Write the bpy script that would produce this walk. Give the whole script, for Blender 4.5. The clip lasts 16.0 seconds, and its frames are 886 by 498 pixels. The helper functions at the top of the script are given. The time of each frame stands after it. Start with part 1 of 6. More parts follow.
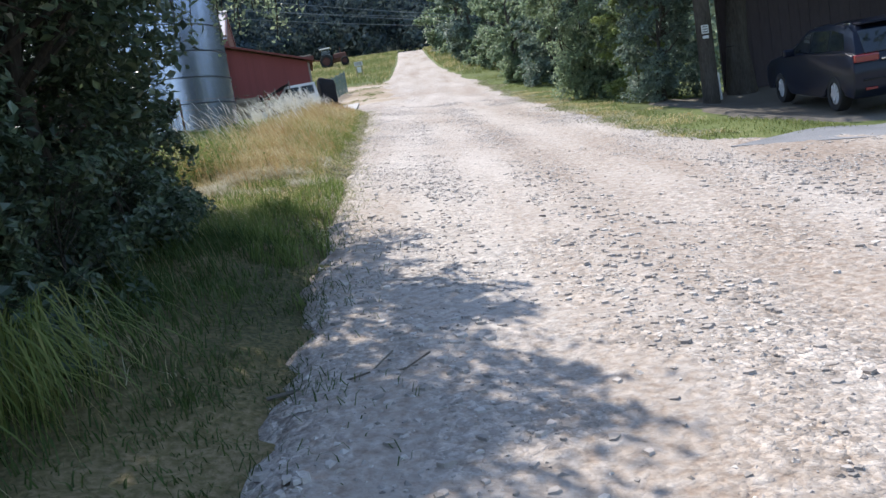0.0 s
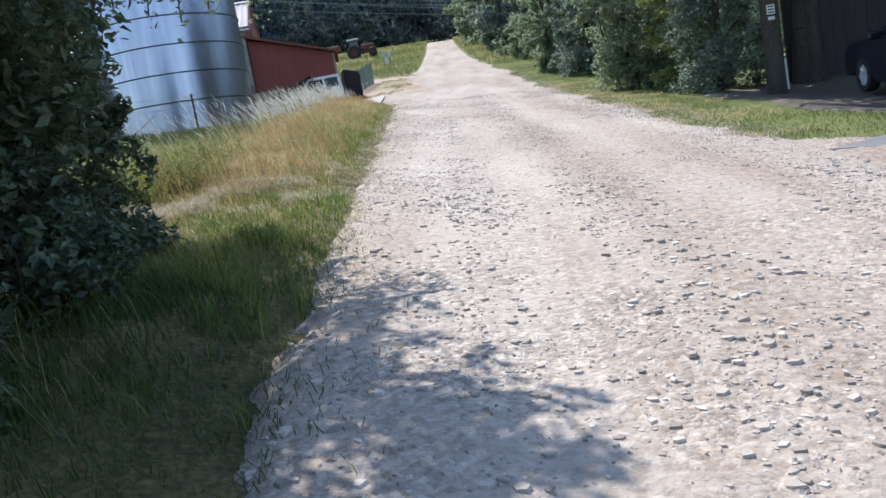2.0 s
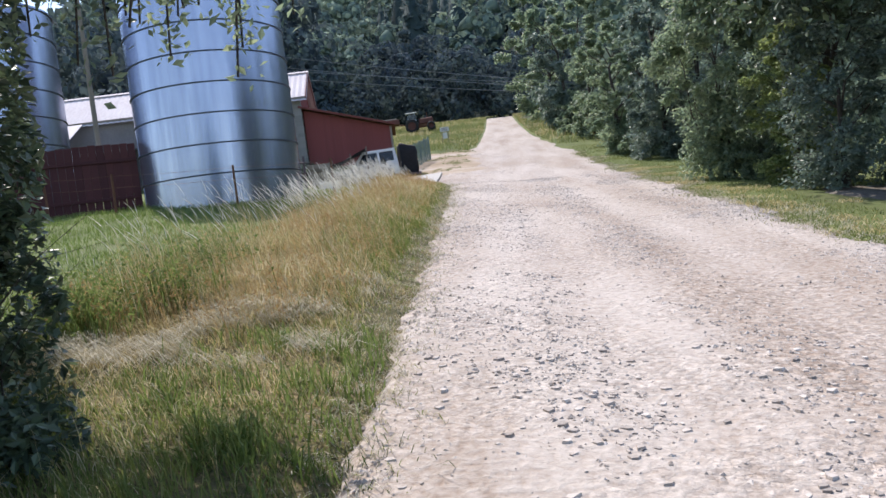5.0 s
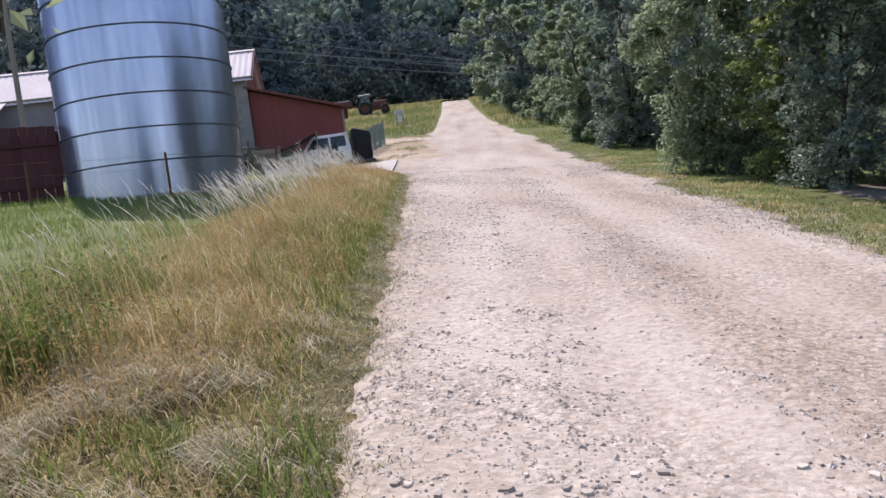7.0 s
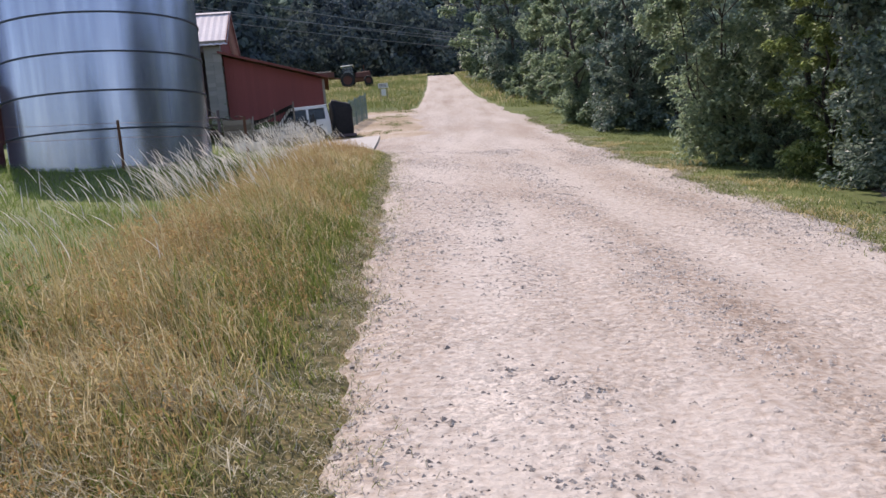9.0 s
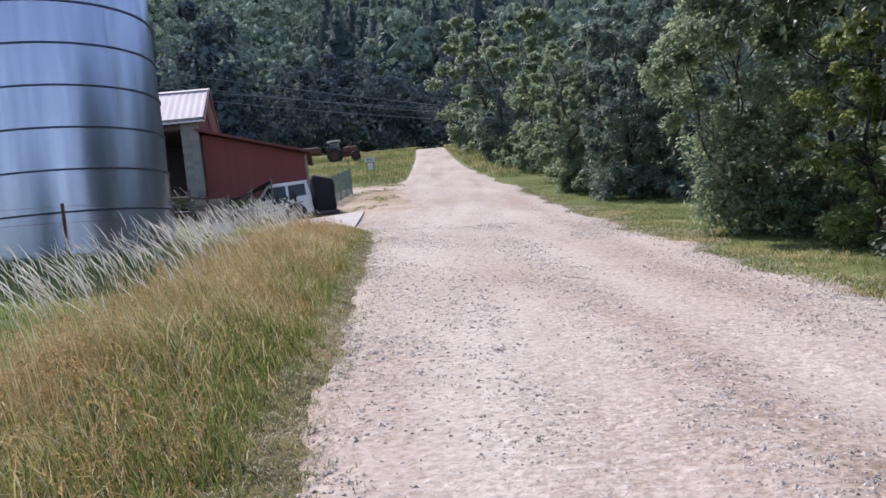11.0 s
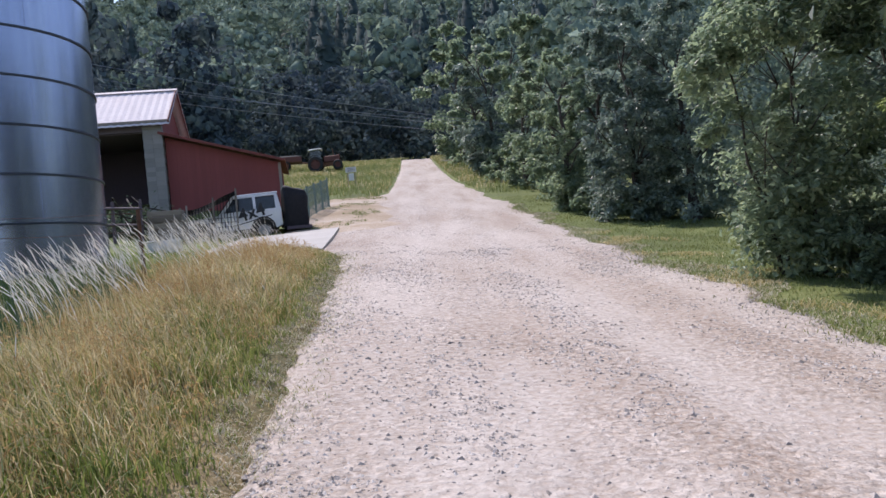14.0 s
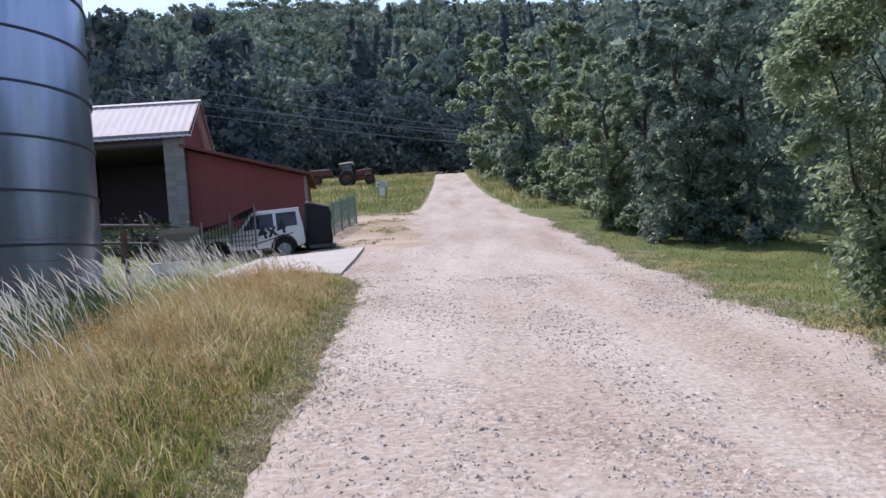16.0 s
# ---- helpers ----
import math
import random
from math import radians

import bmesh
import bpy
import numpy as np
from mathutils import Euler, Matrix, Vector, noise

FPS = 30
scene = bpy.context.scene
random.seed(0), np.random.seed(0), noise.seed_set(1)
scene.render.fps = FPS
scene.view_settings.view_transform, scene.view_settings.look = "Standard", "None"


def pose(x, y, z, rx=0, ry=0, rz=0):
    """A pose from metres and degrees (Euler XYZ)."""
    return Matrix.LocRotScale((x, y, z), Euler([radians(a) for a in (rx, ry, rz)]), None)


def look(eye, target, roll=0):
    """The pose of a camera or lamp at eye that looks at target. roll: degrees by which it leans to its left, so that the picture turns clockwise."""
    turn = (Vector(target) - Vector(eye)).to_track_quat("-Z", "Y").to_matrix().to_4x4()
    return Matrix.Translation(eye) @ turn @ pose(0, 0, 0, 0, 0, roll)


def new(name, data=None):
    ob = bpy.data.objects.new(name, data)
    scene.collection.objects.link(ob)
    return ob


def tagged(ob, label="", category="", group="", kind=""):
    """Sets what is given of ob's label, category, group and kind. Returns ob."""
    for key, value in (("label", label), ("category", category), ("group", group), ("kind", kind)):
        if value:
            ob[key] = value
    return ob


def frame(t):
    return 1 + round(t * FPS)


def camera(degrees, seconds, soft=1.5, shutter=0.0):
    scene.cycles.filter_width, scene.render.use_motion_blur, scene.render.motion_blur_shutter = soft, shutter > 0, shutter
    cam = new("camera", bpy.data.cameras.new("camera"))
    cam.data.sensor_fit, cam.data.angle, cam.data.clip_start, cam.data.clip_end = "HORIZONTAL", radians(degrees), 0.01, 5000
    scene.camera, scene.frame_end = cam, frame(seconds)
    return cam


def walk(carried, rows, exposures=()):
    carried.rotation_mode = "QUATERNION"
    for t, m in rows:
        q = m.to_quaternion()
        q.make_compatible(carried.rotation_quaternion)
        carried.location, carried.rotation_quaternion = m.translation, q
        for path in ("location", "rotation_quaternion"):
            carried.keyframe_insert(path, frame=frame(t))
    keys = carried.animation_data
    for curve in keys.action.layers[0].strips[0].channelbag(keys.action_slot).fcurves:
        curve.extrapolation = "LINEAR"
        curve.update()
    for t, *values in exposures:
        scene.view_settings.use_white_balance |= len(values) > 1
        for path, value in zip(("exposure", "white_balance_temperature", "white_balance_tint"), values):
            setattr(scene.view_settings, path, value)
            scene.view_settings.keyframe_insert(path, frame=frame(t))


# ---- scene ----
cam = camera(60.1, 16.0)
METRES, EYE, TILT, LEAN, TURN = 16.0, 1.43, 0.0, 0.0, 0.0
ROWS = [
    (0.0, 0.0, 0.0, 0.0, -1.31, -7.97, 9.38),
    (0.5, 0.0053, 0.0294, 0.004, -1.32, -5.3, 10.88),
    (1.0, 0.0033, 0.0591, 0.0075, -5.65, -5.76, 9.93),
    (1.5, 0.0094, 0.0899, 0.006, -5.31, -6.86, 9.96),
    (2.0, 0.0062, 0.1207, 0.0083, 1.0, -8.24, 9.75),
    (2.5, 0.0017, 0.1494, 0.0152, -0.17, -8.7, 8.25),
    (3.0, 0.004, 0.1815, 0.0179, 2.91, -6.77, 8.51),
    (3.5, -0.0032, 0.2103, 0.0216, 5.95, -3.79, 7.21),
    (6.0, -0.0164, 0.3538, 0.0446, 2.54, -2.3, 7.23),
    (6.5, -0.0234, 0.3824, 0.0512, 1.21, -2.36, 6.84),
    (7.0, -0.0246, 0.4134, 0.0527, 1.46, -4.01, 7.15),
    (7.5, -0.0301, 0.4434, 0.0562, 0.06, -8.83, 9.05),
    (8.0, -0.0332, 0.4723, 0.0603, -0.71, -13.26, 9.53),
    (8.5, -0.0312, 0.5054, 0.0634, 3.84, -13.34, 10.31),
    (9.0, -0.0346, 0.5405, 0.0663, 0.07, -5.97, 5.26),
    (9.5, -0.0288, 0.5734, 0.0679, 0.42, -1.24, 7.32),
    (10.0, -0.0281, 0.6067, 0.0696, 0.02, -0.57, 7.33),
    (12.5, -0.0229, 0.7636, 0.0843, -2.1, -0.87, 6.26),
    (13.0, -0.0216, 0.7903, 0.0891, -2.96, -0.45, 6.24),
    (13.5, -0.0148, 0.8217, 0.0918, -1.97, -0.56, 6.52),
    (14.0, -0.0182, 0.8538, 0.0946, -1.59, 0.06, 5.65),
    (14.5, -0.0145, 0.8834, 0.0962, -1.5, -0.13, 6.17),
    (15.0, -0.0134, 0.9159, 0.1004, -0.12, -0.46, 6.48),
    (15.5, -0.0165, 0.949, 0.1067, -0.7, 0.07, 6.3),
    (16.0, -0.0115, 0.9821, 0.1099, 1.0, 1.35, 5.2),
]
walk(cam, [(t, pose(0, 0, EYE, TILT, LEAN, TURN) @ pose(METRES * x, METRES * y, METRES * z, 90 + pitch, roll, yaw)) for t, x, y, z, yaw, pitch, roll in ROWS],
     [(0.0, 0.96, 6500, 10), (0.8, 1.04, 6500, 10), (1.7, 0.93, 6500, 10), (3.5, 0.89, 6500, 10), (5.8, 0.84, 6800, 18), (7.0, 0.76, 6950, 21), (8.6, 0.62, 7100, 22), (9.6, 0.71, 6800, 19), (16.0, 0.66, 6550, 19.5)])

# ---- sky and sun: high summer sun ahead and to the left ----
SUN_AZ, SUN_EL = -30.0, 54.0
to_sun = Vector((math.sin(radians(SUN_AZ)) * math.cos(radians(SUN_EL)), math.cos(radians(SUN_AZ)) * math.cos(radians(SUN_EL)), math.sin(radians(SUN_EL))))
world = bpy.data.worlds.new("world")
scene.world = world
world.use_nodes = True
sky = world.node_tree.nodes.new("ShaderNodeTexSky")
sky.sky_type, sky.sun_disc = "NISHITA", False
sky.sun_elevation, sky.sun_rotation = radians(SUN_EL), radians(SUN_AZ)
sky.air_density, sky.dust_density = 1.0, 0.4
back = world.node_tree.nodes["Background"]
back.inputs["Strength"].default_value = 0.15
world.node_tree.links.new(sky.outputs[0], back.inputs["Color"])
sun = new("sun", bpy.data.lights.new("sun", "SUN"))
sun.data.energy, sun.data.angle, sun.data.color = 3.1, radians(0.53), (1.0, 0.96, 0.90)
sun.matrix_world = look((0, 0, 60), Vector((0, 0, 60)) - to_sun)


# ---- materials ----
def material(name, colours, scale=4.0, fine=40.0, rough=0.8, bump=0.3, bump_scale=None, metal=0.0, translucent=0.0,
             random_by="", spec=0.4, stretch=(1, 1, 1), weights=None, coat=0.0, spread=None, depth=0.02, chance=0.55, streaks=False):
    """Colours blended by noise of two scales (and at random by object or island), with fine relief."""
    m = bpy.data.materials.new(name)
    m.use_nodes = True
    nt = m.node_tree
    n, link = nt.nodes, nt.links
    bsdf = n["Principled BSDF"]
    geo = n.new("ShaderNodeNewGeometry")
    mapping = n.new("ShaderNodeMapping")
    mapping.inputs["Scale"].default_value = stretch
    link.new(geo.outputs["Position"], mapping.inputs["Vector"])
    big, small = n.new("ShaderNodeTexNoise"), n.new("ShaderNodeTexNoise")
    for tex, s, d in ((big, scale, 4.0), (small, fine, 6.0)):
        tex.inputs["Scale"].default_value, tex.inputs["Detail"].default_value = s, d
        link.new(geo.outputs["Position"] if streaks and tex == small else mapping.outputs[0], tex.inputs["Vector"])
    mix = n.new("ShaderNodeMath")
    mix.operation = "MULTIPLY_ADD"
    link.new(small.outputs["Fac"], mix.inputs[0])
    mix.inputs[1].default_value = 0.5
    half = n.new("ShaderNodeMath")
    half.operation = "MULTIPLY"
    link.new(big.outputs["Fac"], half.inputs[0])
    half.inputs[1].default_value = 0.5
    link.new(half.outputs[0], mix.inputs[2])
    value = mix.outputs[0]
    if random_by:
        if random_by == "island":
            source = geo.outputs["Random Per Island"]
        else:
            source = n.new("ShaderNodeObjectInfo").outputs["Random"]
        blend = n.new("ShaderNodeMix")
        blend.inputs["Factor"].default_value = chance
        link.new(value, blend.inputs["A"])
        link.new(source, blend.inputs["B"])
        value = blend.outputs["Result"]
    ramp = n.new("ShaderNodeValToRGB")
    e = ramp.color_ramp.elements
    k = len(colours)
    lo, hi = spread or ((0.3, 0.7) if not random_by else (0.15, 0.85))
    while len(e) < k:
        e.new(0.5)
    for i, c in enumerate(colours):
        e[i].position = lo + (hi - lo) * (weights[i] if weights else i / max(1, k - 1))
        e[i].color = (*c, 1)
    link.new(value, ramp.inputs[0])
    link.new(ramp.outputs[0], bsdf.inputs["Base Color"])
    bsdf.inputs["Roughness"].default_value = rough
    bsdf.inputs["Metallic"].default_value = metal
    bsdf.inputs["Specular IOR Level"].default_value = spec
    bsdf.inputs["Coat Weight"].default_value = coat
    if bump:
        b = n.new("ShaderNodeBump")
        b.inputs["Strength"].default_value = bump
        b.inputs["Distance"].default_value = depth
        link.new(small.outputs["Fac"], b.inputs["Height"])
        link.new(b.outputs[0], bsdf.inputs["Normal"])
    if translucent:
        tr = n.new("ShaderNodeBsdfTranslucent")
        link.new(ramp.outputs[0], tr.inputs["Color"])
        sh = n.new("ShaderNodeMixShader")
        sh.inputs[0].default_value = translucent
        link.new(bsdf.outputs[0], sh.inputs[1])
        link.new(tr.outputs[0], sh.inputs[2])
        link.new(sh.outputs[0], n["Material Output"].inputs["Surface"])
    return m


def packed_stone(m, sizes=((21.0, 0.5), (52.0, 0.45)), relief=0.012):
    """Adds packed broken stones of two sizes to a material, in patches that thin out up the track: each a little lighter or darker, with a rounded top."""
    nt = m.node_tree
    n, link = nt.nodes, nt.links
    bsdf = n["Principled BSDF"]
    colour = bsdf.inputs["Base Color"].links[0].from_socket
    normal = bsdf.inputs["Normal"].links[0].from_socket
    geo = n.new("ShaderNodeNewGeometry")

    def maths(op, a, b):
        node = n.new("ShaderNodeMath")
        node.operation = op
        for k, v in enumerate((a, b)):
            if isinstance(v, float):
                node.inputs[k].default_value = v
            else:
                link.new(v, node.inputs[k])
        return node.outputs[0]

    def remap(v, a, b, c, d):
        node = n.new("ShaderNodeMapRange")
        for key, val in (("From Min", a), ("From Max", b), ("To Min", c), ("To Max", d)):
            node.inputs[key].default_value = val
        link.new(v, node.inputs["Value"])
        return node.outputs[0]

    warp = n.new("ShaderNodeTexNoise")
    warp.inputs["Scale"].default_value, warp.inputs["Detail"].default_value = 16.0, 3.0
    link.new(geo.outputs["Position"], warp.inputs["Vector"])
    shift = n.new("ShaderNodeVectorMath")
    shift.operation = "MULTIPLY_ADD"
    link.new(warp.outputs["Color"], shift.inputs[0])
    shift.inputs[1].default_value = (0.05, 0.05, 0.05)
    link.new(geo.outputs["Position"], shift.inputs[2])
    patches = n.new("ShaderNodeTexNoise")
    patches.inputs["Scale"].default_value, patches.inputs["Detail"].default_value = 0.9, 5.0
    link.new(geo.outputs["Position"], patches.inputs["Vector"])
    split = n.new("ShaderNodeSeparateXYZ")
    link.new(geo.outputs["Position"], split.inputs[0])
    mask = maths("MULTIPLY", remap(patches.outputs["Fac"], 0.38, 0.62, 0.15, 1.0), remap(split.outputs["Y"], 4.0, 12.0, 1.0, 0.6))
    for scale, amount in sizes:
        cell = n.new("ShaderNodeTexVoronoi")
        cell.inputs["Scale"].default_value = scale
        link.new(shift.outputs[0], cell.inputs["Vector"])
        grey = n.new("ShaderNodeRGBToBW")
        link.new(cell.outputs["Color"], grey.inputs[0])
        tone = maths("ADD", maths("MULTIPLY", remap(grey.outputs[0], 0.2, 0.8, -0.6 * amount, 0.5 * amount), mask), 1.0)
        mul = n.new("ShaderNodeVectorMath")
        mul.operation = "SCALE"
        link.new(colour, mul.inputs[0])
        link.new(tone, mul.inputs["Scale"])
        colour = mul.outputs[0]
        bump = n.new("ShaderNodeBump")
        bump.invert = True
        link.new(mask, bump.inputs["Strength"])
        bump.inputs["Distance"].default_value = relief * 24.0 / scale
        link.new(cell.outputs["Distance"], bump.inputs["Height"])
        link.new(normal, bump.inputs["Normal"])
        normal = bump.outputs[0]
    link.new(colour, bsdf.inputs["Base Color"])
    link.new(normal, bsdf.inputs["Normal"])
    return m


def plain(name, colour, rough=0.5, metal=0.0, spec=0.5, coat=0.0):
    return material(name, [tuple(c * 0.85 for c in colour), colour], 3.0, 60.0, rough, 0.05, metal=metal, spec=spec, coat=coat)


def glass_material(name, tint, rough=0.03):
    m = bpy.data.materials.new(name)
    m.use_nodes = True
    b = m.node_tree.nodes["Principled BSDF"]
    b.inputs["Base Color"].default_value = (*tint, 1)
    b.inputs["Roughness"].default_value = rough
    b.inputs["Transmission Weight"].default_value = 0.75
    b.inputs["IOR"].default_value = 1.45
    return m


M_ROAD = packed_stone(material("gravel_bed", [(0.29, 0.22, 0.172), (0.385, 0.318, 0.265), (0.44, 0.378, 0.33), (0.51, 0.452, 0.402)], 0.95, 17.0, 0.92, 1.0, stretch=(1, 0.14, 1), spread=(0.36, 0.62), streaks=True))
M_DIRT = packed_stone(material("tan_dirt", [(0.27, 0.20, 0.125), (0.37, 0.29, 0.21), (0.47, 0.40, 0.34)], 0.5, 20.0, 0.95, 0.8, spread=(0.38, 0.6)), ((30.0, 0.3),), 0.008)
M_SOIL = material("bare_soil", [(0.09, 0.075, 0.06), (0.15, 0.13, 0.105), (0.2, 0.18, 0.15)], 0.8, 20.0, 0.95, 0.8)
M_STONE = material("gravel_stone", [(0.24, 0.215, 0.195), (0.37, 0.325, 0.29), (0.52, 0.46, 0.415), (0.68, 0.63, 0.58)], 3.0, 60.0, 0.85, 0.3, random_by="island")
M_DARKSTONE = material("dark_stone", [(0.12, 0.105, 0.10), (0.30, 0.26, 0.235)], 3.0, 60.0, 0.85, 0.3, random_by="island")
M_GROUND = material("turf", [(0.10, 0.08, 0.035), (0.09, 0.115, 0.03), (0.13, 0.16, 0.045), (0.23, 0.21, 0.09)], 0.45, 14.0, 0.95, 0.8)
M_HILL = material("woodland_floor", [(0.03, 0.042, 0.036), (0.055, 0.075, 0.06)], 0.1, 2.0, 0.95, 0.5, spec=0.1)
M_ASPHALT = material("worn_asphalt", [(0.16, 0.16, 0.17), (0.25, 0.25, 0.26), (0.33, 0.32, 0.32)], 0.8, 50.0, 0.9, 0.5)
M_CONCRETE = material("concrete", [(0.34, 0.32, 0.29), (0.42, 0.395, 0.365), (0.49, 0.465, 0.43)], 1.2, 30.0, 0.9, 0.3)
# Verge grass coloured darker where the plum trees' shade falls.
M_SHADEGRASS = material("shade_dark_grass", [(0.04, 0.066, 0.018), (0.075, 0.12, 0.03), (0.14, 0.175, 0.058)], 0.6, 5.0, 0.7, 0, translucent=0.35, random_by="island")
M_LAWN = material("meadow_grass", [(0.10, 0.155, 0.034), (0.175, 0.25, 0.058), (0.27, 0.33, 0.10)], 0.5, 5.0, 0.7, 0, translucent=0.4, random_by="island")
M_OLIVE = material("olive_grass", [(0.09, 0.14, 0.03), (0.19, 0.24, 0.06), (0.33, 0.34, 0.12)], 0.8, 3.0, 0.6, 0, translucent=0.5, random_by="island")
M_FIELD = material("field_grass", [(0.115, 0.15, 0.045), (0.20, 0.24, 0.08), (0.33, 0.325, 0.14)], 0.4, 4.0, 0.7, 0, translucent=0.45, random_by="island")
M_THATCH = material("grass_thatch", [(0.05, 0.05, 0.018), (0.10, 0.09, 0.035), (0.18, 0.14, 0.06), (0.28, 0.21, 0.115)], 0.9, 30.0, 0.95, 1.0, spread=(0.35, 0.66))
M_WEED = material("fresh_green_weeds", [(0.085, 0.135, 0.032), (0.16, 0.225, 0.058), (0.28, 0.325, 0.12)], 0.9, 4.0, 0.6, 0, translucent=0.5, random_by="island")
M_STRAW = material("dry_grass", [(0.30, 0.26, 0.10), (0.48, 0.39, 0.18), (0.63, 0.53, 0.31), (0.76, 0.69, 0.52)], 0.7, 4.0, 0.6, 0, translucent=0.5, random_by="island")
M_PALE = material("bleached_straw", [(0.34, 0.30, 0.20), (0.55, 0.50, 0.37), (0.74, 0.69, 0.56)], 0.9, 4.0, 0.7, 0, translucent=0.3, random_by="island")
M_BROWN = material("brown_panicles", [(0.26, 0.15, 0.07), (0.46, 0.31, 0.14), (0.62, 0.48, 0.25)], 0.8, 6.0, 0.7, 0, translucent=0.5, random_by="island")
M_SEED = material("seed_heads", [(0.74, 0.70, 0.62), (0.9, 0.88, 0.83)], 0.6, 8.0, 0.5, 0, translucent=0.55, random_by="island")
M_LEAF_DARK = material("dark_leaves", [(0.045, 0.07, 0.05), (0.085, 0.125, 0.074), (0.165, 0.22, 0.115)], 0.5, 3.0, 0.4, 0, translucent=0.3, random_by="island", spec=0.5)
M_LEAF = material("green_leaves", [(0.13, 0.18, 0.13), (0.24, 0.315, 0.20), (0.40, 0.47, 0.28)], 0.35, 1.5, 0.45, 0, translucent=0.58, random_by="island", spec=0.4, chance=0.35, spread=(0.24, 0.74))
M_LEAF_LIGHT = material("yellow_green_leaves", [(0.14, 0.19, 0.075), (0.27, 0.34, 0.13), (0.44, 0.49, 0.20)], 0.4, 1.5, 0.5, 0, translucent=0.55, random_by="island", spec=0.4, chance=0.35, spread=(0.24, 0.74))
M_LEAF_BLUE = material("blue_green_leaves", [(0.09, 0.13, 0.115), (0.17, 0.23, 0.185), (0.30, 0.37, 0.28)], 0.35, 1.5, 0.45, 0, translucent=0.45, random_by="island", spec=0.5, chance=0.35, spread=(0.24, 0.74))
# Leaf colours lifted and blued to stand in for distance haze.
M_CANOPY = material("hazy_canopy", [(0.11, 0.155, 0.15), (0.175, 0.24, 0.205), (0.235, 0.305, 0.235), (0.31, 0.375, 0.26)], 0.10, 1.1, 0.95, 0, translucent=0.3, spec=0.04, spread=(0.36, 0.64), depth=0.45)
# Canopy leaves again, coloured darker for the wood edge's shade and bluer for haze.
M_SHADEDCANOPY = material("shaded_canopy_leaves", [(0.05, 0.07, 0.095), (0.08, 0.11, 0.13), (0.12, 0.16, 0.16), (0.18, 0.225, 0.19)], 0.10, 1.1, 0.95, 0, translucent=0.3, spec=0.04, spread=(0.36, 0.64))
M_CONIFER = material("spruce_needles", [(0.042, 0.068, 0.074), (0.095, 0.14, 0.135)], 0.1, 1.0, 0.8, 0, translucent=0.4, random_by="island", spec=0.15, chance=0.2)
M_BARK = material("bark", [(0.03, 0.026, 0.022), (0.07, 0.06, 0.05), (0.11, 0.1, 0.085)], 3.0, 30.0, 0.95, 1.0, stretch=(1, 1, 0.25), spec=0.2)
M_ZINC = material("galvanised_sheet", [(0.275, 0.31, 0.425), (0.375, 0.41, 0.53), (0.50, 0.53, 0.64)], 0.8, 3.0, 0.25, 0.03, metal=0.85, stretch=(1.6, 1.6, 0.12))
M_RING = plain("dark_flange", (0.07, 0.08, 0.10), 0.6, 0.5)
M_RED = material("red_boards", [(0.19, 0.05, 0.047), (0.215, 0.056, 0.052), (0.24, 0.064, 0.06)], 0.7, 12.0, 0.8, 0.2, random_by="object", stretch=(1, 1, 0.3), chance=0.3)
M_REDTRIM = material("dark_red_trim", [(0.12, 0.03, 0.026), (0.18, 0.045, 0.04)], 1.0, 20.0, 0.75, 0.2)
M_ROOF = material("pale_sheet_roof", [(0.46, 0.41, 0.43), (0.55, 0.50, 0.52), (0.64, 0.60, 0.62)], 0.7, 9.0, 0.7, 0.08, metal=0.0, spec=0.15)
M_TILE = material("rusty_sheet_roof", [(0.16, 0.06, 0.045), (0.25, 0.10, 0.07)], 0.7, 14.0, 0.8, 0.3)
M_BLOCK = material("concrete_block", [(0.20, 0.19, 0.18), (0.24, 0.23, 0.215), (0.28, 0.265, 0.25)], 1.4, 25.0, 0.95, 0.4, random_by="object")
M_GREYWALL = material("grey_plaster", [(0.17, 0.16, 0.16), (0.25, 0.24, 0.24)], 0.8, 14.0, 0.9, 0.3)
M_MAROON = material("maroon_boards", [(0.07, 0.022, 0.024), (0.11, 0.035, 0.035)], 0.8, 14.0, 0.85, 0.3, random_by="object")
# Dark wood; its purplish lift stands in for haze in the open bay.
M_DARKWOOD = material("dark_purplish_wood", [(0.09, 0.07, 0.08), (0.14, 0.11, 0.125)], 1.5, 20.0, 0.85, 0.4, random_by="object", stretch=(1, 1, 0.2))
# Shed boards coloured darker than the barn's wood for the trees' deep shade.
M_SHEDWOOD = material("shade_dark_wood", [(0.05, 0.038, 0.042), (0.075, 0.058, 0.062)], 1.5, 20.0, 0.85, 0.3, stretch=(1, 1, 0.2))
M_OLDWOOD = material("weathered_wood", [(0.13, 0.11, 0.09), (0.22, 0.19, 0.16), (0.3, 0.27, 0.23)], 2.0, 30.0, 0.95, 0.5, random_by="object")
M_WHITE = plain("white_paint", (0.78, 0.78, 0.79), 0.3, coat=0.4)
M_BLACK = plain("black_plastic", (0.018, 0.018, 0.02), 0.55)
M_TARP = material("black_tarpaulin", [(0.010, 0.010, 0.012), (0.022, 0.022, 0.026)], 2.0, 10.0, 0.7, 0.6, spec=0.25)
M_RUBBER = plain("rubber", (0.02, 0.02, 0.021), 0.85)
M_NAVY = plain("dark_blue_car_paint", (0.007, 0.011, 0.026), 0.32, 0.0, spec=0.3, coat=0.15)
M_CHROME = plain("bright_metal", (0.72, 0.72, 0.74), 0.22, 1.0)
M_STEEL = plain("grey_steel", (0.28, 0.30, 0.32), 0.5, 0.8)
M_RUST = material("rusty_steel", [(0.10, 0.045, 0.03), (0.2, 0.09, 0.05)], 6.0, 60.0, 0.9, 0.4)
